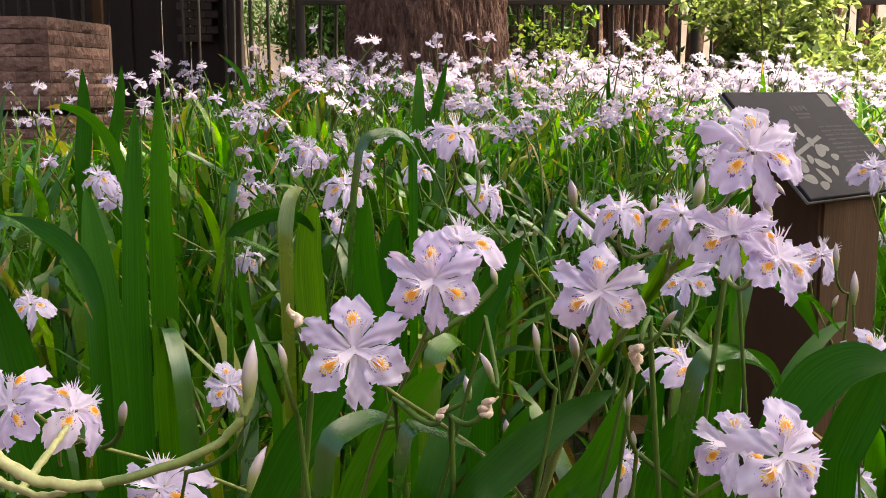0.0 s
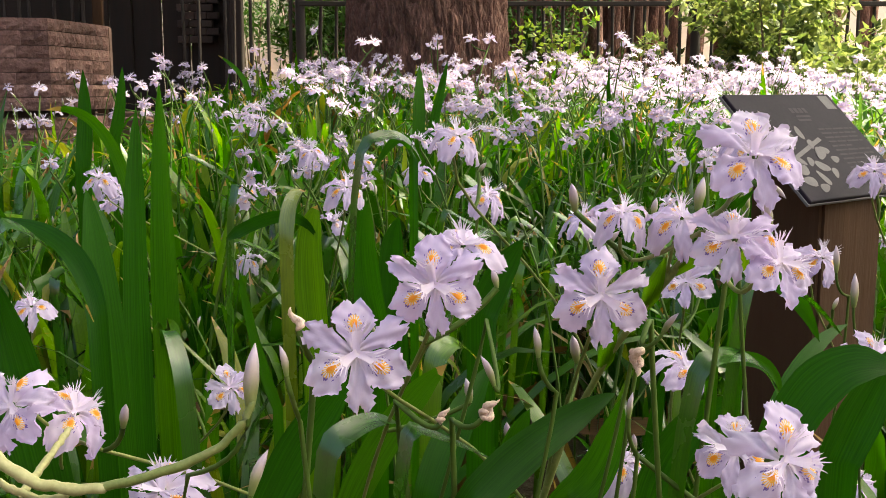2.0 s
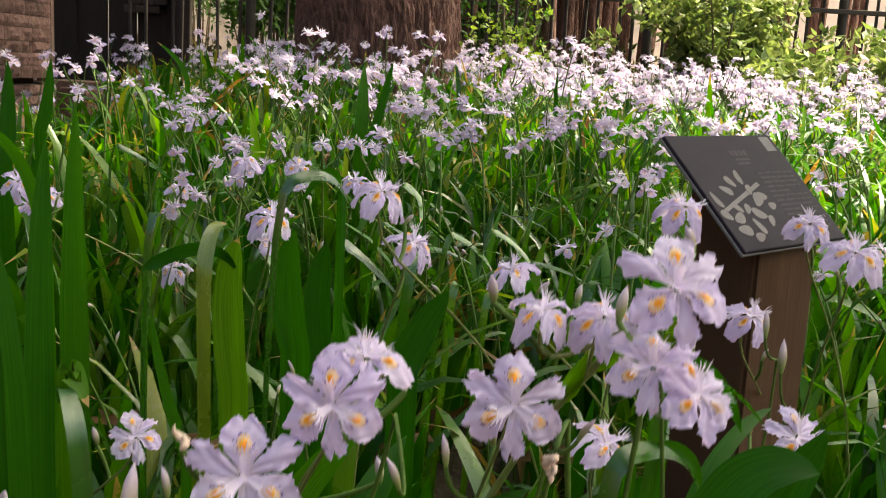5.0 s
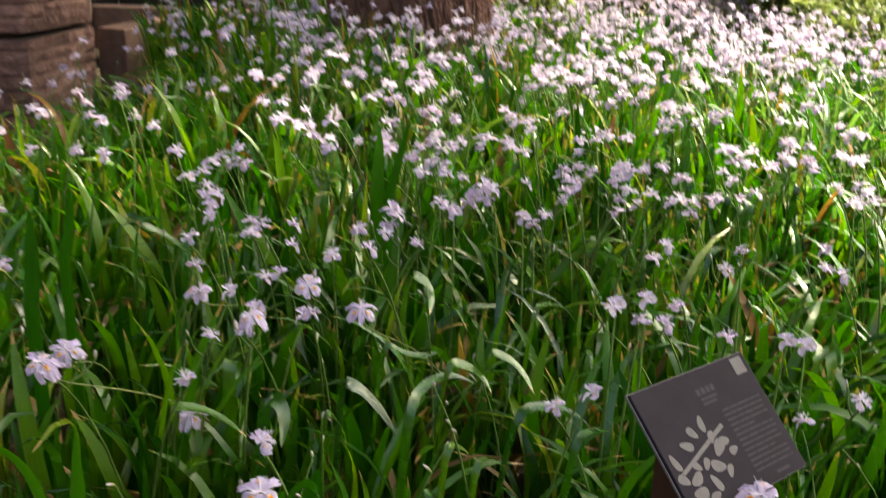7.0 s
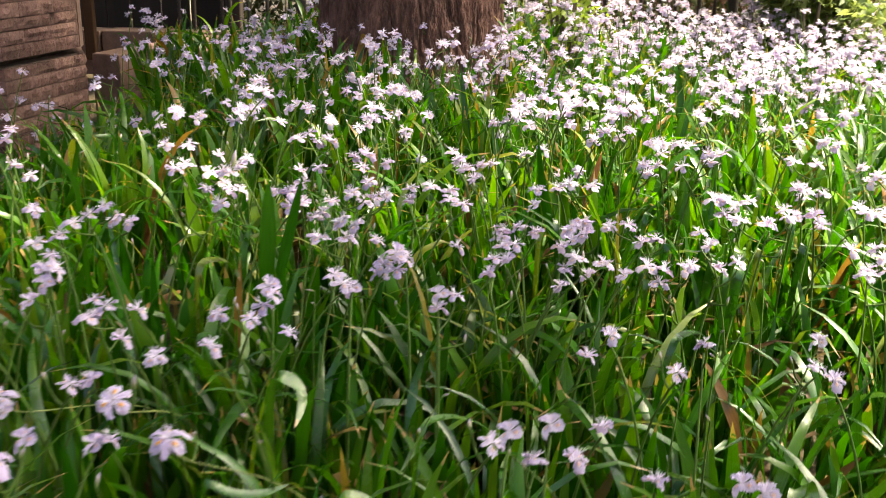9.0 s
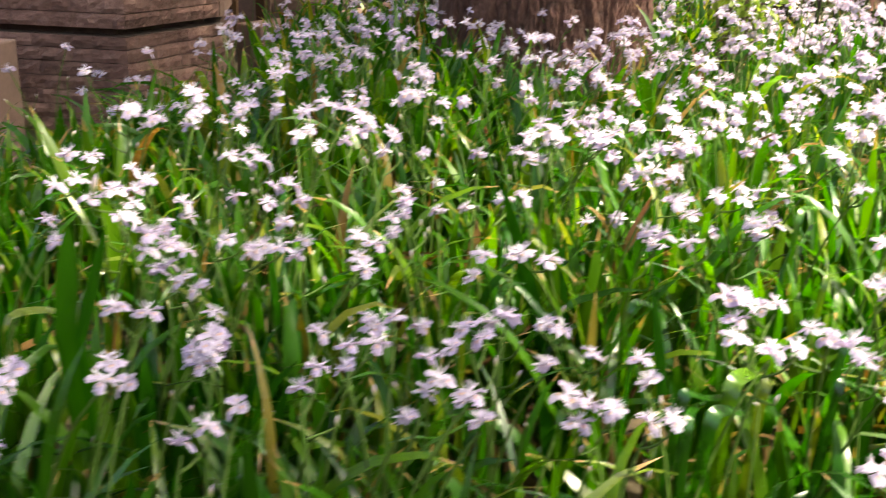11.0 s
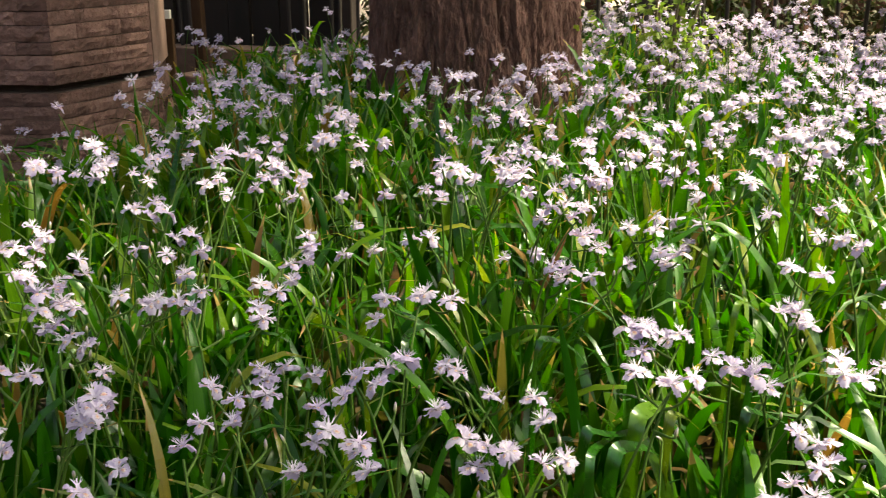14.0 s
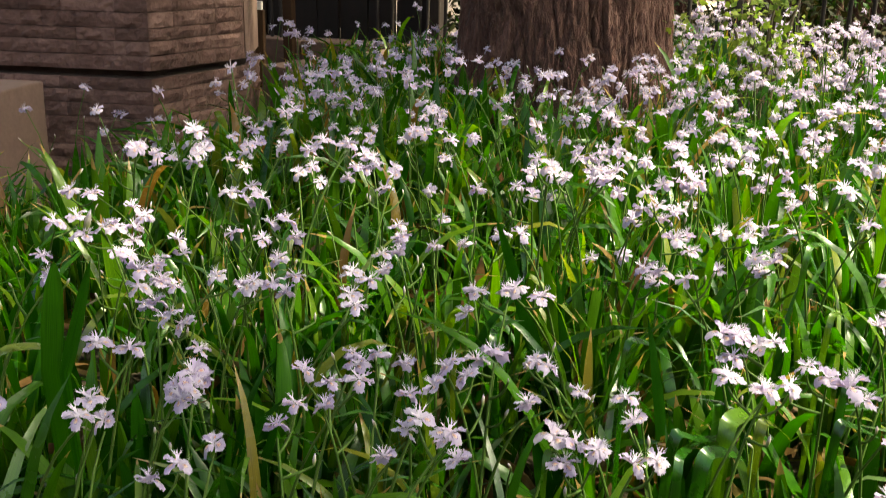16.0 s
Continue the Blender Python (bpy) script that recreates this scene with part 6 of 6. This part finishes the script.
def hero_wither(tip, base, bend):
    """A stalk that ends in a curled, faded flower."""
    p = thing("iris_plant", "iris stalk with a curled and faded flower", "iris", "irises in the bed")
    tip, base, bend = (np.array(q) for q in (tip, base, bend))
    L = np.linalg.norm(tip - base)
    pieces = []
    for k in range(3):
        s = np.linspace(0, 1, 12)
        a = s * rngH.uniform(3.5, 6.5) + rngH.uniform(0, 6.28)
        r = 0.26 * L * (1 - 0.7 * s) * np.minimum(1, s * 4)
        C = np.stack([r * np.cos(a), r * np.sin(a), L * (0.05 + (0.35 + 0.3 * k) * s)], 1)
        pieces.append(tube(C, 0.15 * L * np.interp(s, [0, 0.3, 0.8, 1], [0.6, 1.0, 0.7, 0.15]) * rngH.uniform(0.8, 1.2, 12), 7))
    V, F, U = join(pieces)
    obj("faded_flower", mesh_of("faded_flower", V, F, M_WITHER, U), p, "curled pinkish-brown faded flower", facing(base, tip - base))
    g = np.array([bend[0] + rngH.uniform(-0.1, 0.1), bend[1] + 0.10, float(ground_z(bend[0], bend[1])) - 0.02])
    P = np.concatenate([bez(g, (g + bend) / 2, bend - np.array([0, 0, 0.02]), bend, n=9)[:-1], bez(bend, base - (tip - base) * 0.8, base + (tip - base) * 0.02, n=8)])
    V, F, U = tube(P, np.linspace(0.0016, 0.0014, len(P)), 8)
    obj("flower_stalk", mesh_of("flower_stalk", V, F, M_STEM, U), p)


hero_wither((-0.064, 0.411, 0.532), (-0.061, 0.410, 0.522), (-0.057, 0.427, 0.503))
hero_wither((0.026, 0.463, 0.476), (0.018, 0.462, 0.466), (0.004, 0.481, 0.460))
hero_wither((0.002, 0.463, 0.472), (-0.002, 0.461, 0.464), (-0.024, 0.482, 0.469))
hero_wither((0.095, 0.484, 0.481), (0.098, 0.487, 0.495), (0.107, 0.508, 0.504))
hero_wither((0.164, 0.498, 0.566), (0.157, 0.499, 0.574), (0.151, 0.518, 0.566))


def hero_stem(points, r0, r1, material, bracts=()):
    """A long bare stalk lying across the clump."""
    p = thing("iris_plant", "branched green iris stalk bent low over the leaves", "iris", "irises in the bed")
    P = np.array(points)
    s = np.linspace(0, len(P) - 1, 24)
    C = np.stack([np.interp(s, range(len(P)), P[:, k]) for k in range(3)], 1)
    for _ in range(3):
        C[1:-1] = (C[:-2] + 2 * C[1:-1] + C[2:]) / 4
    k = np.arange(24)
    R = np.linspace(r0, r1, 24) * (1 + 0.16 * np.exp(-(k - 9.0) ** 2) + 0.16 * np.exp(-(k - 17.0) ** 2) + 0.015 * rngH.normal(0, 1, 24))
    R[0], R[-1] = R[0] * 0.1, R[-1] * 0.1
    C = C + rngH.normal(0, 0.00025, C.shape)
    V, F, U = tube(C, R, 10)
    obj("flower_stalk", mesh_of("flower_stalk", V, F, material, U), p)
    for k in bracts:
        d = C[k + 1] - C[k]
        d = d / np.linalg.norm(d)
        out = np.cross(d, (0.0, 1.0, 0.0)) * rngH.choice([-1, 1])
        Q = bez(C[k], C[k] + d * 0.018 + out * 0.003, C[k] + d * 0.042 + out * 0.010, n=8)
        V, F, U = ribbon(Q, 0.0105 * np.interp(np.linspace(0, 1, 8), [0, 0.3, 0.6, 1], [0.5, 1.0, 0.8, 0.03]), np.cross(d, (0.0, -0.8, 0.5)), 5, 0.3)
        obj("bract", mesh_of("bract", V, F, M_LEAF, U), p, "green sheathing bract")


hero_stem([(-0.194, 0.402, 0.478), (-0.184, 0.400, 0.467), (-0.171, 0.400, 0.459), (-0.154, 0.400, 0.456), (-0.140, 0.401, 0.457)], 0.0028, 0.0022, M_PALESTEM)
hero_stem([(-0.152, 0.402, 0.455), (-0.134, 0.400, 0.459), (-0.114, 0.400, 0.465), (-0.098, 0.401, 0.471), (-0.088, 0.402, 0.479), (-0.082, 0.403, 0.487), (-0.080, 0.404, 0.495)], 0.0021, 0.0016, M_YOUNGSTEM)
hero_stem([(-0.200, 0.405, 0.462), (-0.186, 0.406, 0.455), (-0.172, 0.406, 0.449), (-0.158, 0.404, 0.452)], 0.0017, 0.0015, M_PALESTEM)
hero_stem([(0.015, 0.700, -0.110), (0.030, 0.670, 0.150), (0.052, 0.630, 0.320), (0.079, 0.597, 0.424), (0.100, 0.565, 0.478), (0.120, 0.531, 0.521), (0.136, 0.515, 0.550), (0.145, 0.498, 0.571)], 0.0024, 0.0018, M_YOUNGSTEM, (12, 15, 17, 19, 21))
hero_stem([(-0.182, 0.408, 0.449), (-0.196, 0.468, 0.440), (-0.202, 0.508, 0.439), (-0.202, 0.529, 0.443)], 0.002, 0.0016, M_PALESTEM)


# ---- the mass of leaves and the far flowers ----
def in_bed(x, y, rng):
    if y < 0.45 or y > 6.2 or x < -1.85 or x > 3.1 + 0.25 * math.sin(2 * y):
        return False
    if (x < -1.45 and y > 3.6) or (x < -0.2 and y > 5.7):
        return False
    if y > 4.4 and x < (-1.30 if y < 5.0 else -1.42):
        return False
    if (x + 0.077) ** 2 + (y - 4.79) ** 2 < 0.45 ** 2:
        return False
    if (x - 0.40) ** 2 + (y - 1.06) ** 2 < 0.09 ** 2:
        return False
    return True


def fan_scale(x, y):
    s = 1.0
    if y > 3.2:
        s = 0.84 if x < -1.0 and y < 4.5 else 1.08 if x < -0.8 and y > 4.5 else 1.14 if x < 0.5 else 1.02
    return s * (0.86 if y < 0.8 else 1.0)


def bare(x, y):
    """How thinly the leaves stand, where withered blades and litter show between them."""
    return max(most * math.exp(-((x - cx) / rx) ** 2 - ((y - cy) / ry) ** 2) for most, cx, cy, rx, ry in ((0.6, 0.40, 1.45, 0.55, 0.35), (0.6, 0.20, 2.50, 0.40, 0.30), (0.6, -0.25, 3.0, 0.35, 0.25), (0.85, 0.90, 2.45, 0.42, 0.42)))


def bed_spots(y0, y1, x0, x1, gap, rng):
    """Uneven rows of places for fans, thinned out in patches."""
    out = []
    for y in np.arange(y0, y1, gap):
        for x in np.arange(x0, x1, gap):
            px, py = x + rng.uniform(-0.5, 0.5) * gap, y + rng.uniform(-0.5, 0.5) * gap
            if in_bed(px, py, rng) and noise.noise(Vector((px * 4.2, py * 4.2, 3.1))) + rng.uniform(-0.25, 0.25) > -0.22 and rng.random() > bare(px, py):
                out.append((px, py))
    return out


def plant_fans(seed):
    """Leafy fans without a flower: those close to the walk each a plant of its own, the rest one mass."""
    rng = np.random.default_rng(seed)
    kinds = []
    for k in range(18):
        p = thing("iris_leaf_fan", "fan of broad sword-shaped green iris leaves without a flower", "iris leaves", "leaf fans in the bed")
        for V, F, U, lax in fan_of_leaves(rng, int(rng.integers(4, 7)), 1.0, 3, 0.06 if k % 3 == 0 else 0.26, 1.2):
            obj("leaf", mesh_of("leaf", V, F, M_LEAF_GLOSS if lax and k % 2 else M_DRY_LEAF if rng.random() < 0.035 else M_LEAF, U), p)
        kinds.append(p)
    near = [q for q in bed_spots(0.62, 2.68, -0.9, 1.25, 0.105, rng) if abs(q[0] - 0.25) < 0.22 + 0.41 * q[1]][:299]
    seen = set()
    for n, (x, y) in enumerate(near):
        k = 3 * (n % 6) if x < -0.15 and y < 1.7 else n % 18
        m = pose(x, y, float(ground_z(x, y)) - 0.015, rng.normal(0, 3), rng.normal(0, 3), rng.uniform(0, 360)) @ Matrix.Scale(rng.uniform(0.85, 1.08) * fan_scale(x, y), 4)
        if k in seen:
            copy_thing(kinds[k], m)
        else:
            kinds[k].matrix_basis = m
            seen.add(k)
    taken = {(round(x / 0.105), round(y / 0.105)) for x, y in near}
    bank = [fan_of_leaves(rng, int(rng.integers(4, 8)), 1.0, 3, 0.36) for _ in range(60)]
    Vs, Fs, Us, base = [], [], [], 0
    for gap, share in ((0.092, 1.0), (0.13, 0.35)):
        for x, y in bed_spots(0.50, 6.1, -1.85, 3.3, gap, rng):
            if abs(x - 0.25) > 0.46 * y + 1.2 and rng.random() < 0.5 or rng.random() > share:
                continue
            if (round(x / 0.105), round(y / 0.105)) in taken and rng.random() < 0.85:
                continue
            a, s = rng.uniform(0, 6.28), rng.uniform(0.78, 1.06) * fan_scale(x, y)
            for V, F, U, _ in bank[rng.integers(0, 60)]:
                W = rz(V, a) * s + np.array([x, y, float(ground_z(x, y)) - 0.015])
                if W[:, 1].min() < 0.40:
                    continue
                Vs.append(W), Fs.append(F + base), Us.append(U)
                base += len(W)
    ob = obj("iris_foliage", mesh_of("iris_foliage", np.concatenate(Vs), np.concatenate(Fs), M_LEAF_STUFF, np.concatenate(Us)))
    tagged(ob, "dense mass of sword-shaped green iris leaves", "foliage", kind="stuff")


plant_fans(61)


def tall_clump(x, y, fans, tall, seed):
    """Several upright fans that stand close together and overtop the rest."""
    rng = np.random.default_rng(seed)
    p = thing("iris_leaf_fan", "tall dense clump of upright bright green iris blades", "iris leaves", "leaf fans in the bed")
    for k in range(fans):
        at = np.array([x + rng.normal(0, 0.035), y + rng.normal(0, 0.035), float(ground_z(x, y)) - 0.015])
        for V, F, U, lax in fan_of_leaves(rng, 6, tall, 3, 0.05):
            obj("leaf", mesh_of("leaf", V + at, F, M_LEAF, U), p)


for k, (cx, cy, fans, tall) in enumerate(((0.57, 2.70, 4, 1.16), (0.76, 2.56, 2, 1.10), (0.95, 3.15, 3, 1.14), (0.10, 2.35, 2, 1.08), (-0.33, 1.45, 3, 1.12), (0.44, 1.55, 2, 1.10), (0.62, 1.35, 2, 1.15))):
    tall_clump(cx, cy, fans, tall, 500 + k)


def scatter_flowers(n, seed):
    """Blossoms of the far and right part of the bed, with their stalks."""
    rng = np.random.default_rng(seed)
    bank = [flower_arrays(rng, 5, 5) for _ in range(10)]
    FV, FF, FU, SV, SF, SU, nf, ns = [], [], [], [], [], [], 0, 0
    k = 0
    P = np.array(placed)
    while k < n:
        y = 1.2 + 5.0 * rng.random() ** 0.7
        x = rng.uniform(-1.6, 3.1)
        if not in_bed(x, y, rng):
            continue
        dens = np.clip(max(0.25 + 0.45 * (x - 0.2) + 0.22 * (y - 3.2), 0.34 if y > 2.9 else 0.06), 0.0, 1.0)
        if rng.random() > dens:
            continue
        if y < 3.9 and x > 1.13 and rng.random() < 0.85:
            continue
        if y > 3.2 and x < -0.75 and rng.random() < (0.85 if y < 4.3 else 0.25):
            continue
        if y < 2.9 and np.min(np.hypot(P[:, 0] - x, P[:, 1] - y)) < 0.30:
            continue
        z = float(flower_top(x, y)) + float(np.clip(rng.normal(-0.02, 0.065), -0.18, 0.11)) + 0.03 * math.sin(5.3 * x + 2.1) * math.cos(4.1 * y)
        g = float(ground_z(x, y))
        head = np.array([x, y, z])
        root = np.array([x + rng.normal(0, 0.06), y + rng.normal(0, 0.06), g - 0.01])
        st = bez(root, root + np.array([0, 0, (z - g) * 0.7]), head, n=6)
        V, F, U = tube(st, np.linspace(0.0022, 0.0014, 6), 4)
        SV.append(V), SF.append(F + ns), SU.append(U)
        ns += len(V)
        for q in range(int(rng.integers(1, 5))):
            V, F, U = bank[rng.integers(0, 10)]
            e = head + (0 if q == 0 else 1) * np.array([rng.normal(0, 0.04), rng.normal(0, 0.04), -abs(rng.normal(0.025, 0.025))])
            m = facing(e, (rng.normal(0, 0.4), rng.normal(-0.14, 0.32), rng.uniform(0.75, 1.0)), rng.uniform(0, 6.28), rng.uniform(0.53, 0.72))
            FV.append(turned(V, m)), FF.append(F + nf), FU.append(U)
            nf += len(V)
            k += 1
    ob = obj("iris_blossoms", mesh_of("iris_blossoms", np.concatenate(FV), np.concatenate(FF), M_PETAL_BED, np.concatenate(FU)))
    tagged(ob, "countless pale lilac iris flowers towards the tree", "flowers", kind="stuff")
    ob = obj("iris_stalks", mesh_of("iris_stalks", np.concatenate(SV), np.concatenate(SF), M_STEM, np.concatenate(SU)))
    tagged(ob, "thin green flower stalks of the far irises", "stalks", kind="stuff")


scatter_flowers(2750, 62)


def scatter_buds(n, seed):
    """Thin side stalks with closed or faded buds all through the bed."""
    rng = np.random.default_rng(seed)
    BV, BF, BU, SV, SF, SU, nb, ns, k = [], [], [], [], [], [], 0, 0, 0
    while k < n:
        y = 0.9 + 3.9 * rng.random()
        x = rng.uniform(-1.5, 2.4)
        if not in_bed(x, y, rng) or (x < -0.9 and y > 3.4):
            continue
        z = float(flower_top(x, y)) + rng.normal(-0.05, 0.035)
        g = float(ground_z(x, y))
        a, r = rng.uniform(0, 6.28), rng.uniform(0.03, 0.16)
        head = np.array([x + r * math.cos(a), y + r * math.sin(a), z])
        st = bez((x, y, g - 0.01), (x, y, g + 0.75 * (z - g)), head - np.array([0.2 * r * math.cos(a), 0.2 * r * math.sin(a), 0.03]), head, n=8)
        V, F, U = tube(st, np.linspace(0.0020, 0.0011, 8), 4)
        SV.append(V), SF.append(F + ns), SU.append(U)
        ns += len(V)
        for q in range(int(rng.integers(1, 4))):
            e = st[7 - 2 * q]
            d = np.array([rng.normal(0, 0.5), rng.normal(0, 0.5), rng.uniform(0.3, 1.0)])
            V, F, U = bud_arrays(rng.uniform(0.010, 0.018), rng.uniform(0.0014, 0.0024))
            BV.append(turned(V, facing(e, d))), BF.append(F + nb), BU.append(U)
            nb += len(V)
            k += 1
    ob = obj("iris_buds", mesh_of("iris_buds", np.concatenate(BV), np.concatenate(BF), M_BUD, np.concatenate(BU)))
    tagged(ob, "small closed iris buds between the flowers", "buds", kind="stuff")
    ob = obj("bud_stalks", mesh_of("bud_stalks", np.concatenate(SV), np.concatenate(SF), M_STEM, np.concatenate(SU)))
    tagged(ob, "thin curving green stalks that carry the buds", "stalks", kind="stuff")


scatter_buds(420, 64)


def scatter_litter(n, seed):
    rng = np.random.default_rng(seed)
    pieces = []
    while len(pieces) < n:
        y = 1.3 + 3.2 * rng.random()
        x = rng.uniform(-1.7, 3.0)
        if not in_bed(x, y, rng):
            continue
        V, F, U = random_leaf(rng, rng.uniform(0.35, 0.6))
        m = pose(x, y, float(ground_z(x, y)) + 0.01 + 0.17 * rng.random() ** 1.6, rng.uniform(50, 110), rng.uniform(-30, 30), rng.uniform(0, 360))
        pieces.append((turned(V, m), F, U))
    V, F, U = join(pieces)
    ob = obj("dead_leaves", mesh_of("dead_leaves", V, F, M_DRY, U))
    tagged(ob, "withered brown and yellow leaves between the plants", "dead leaves", kind="stuff")


scatter_litter(1900, 63)
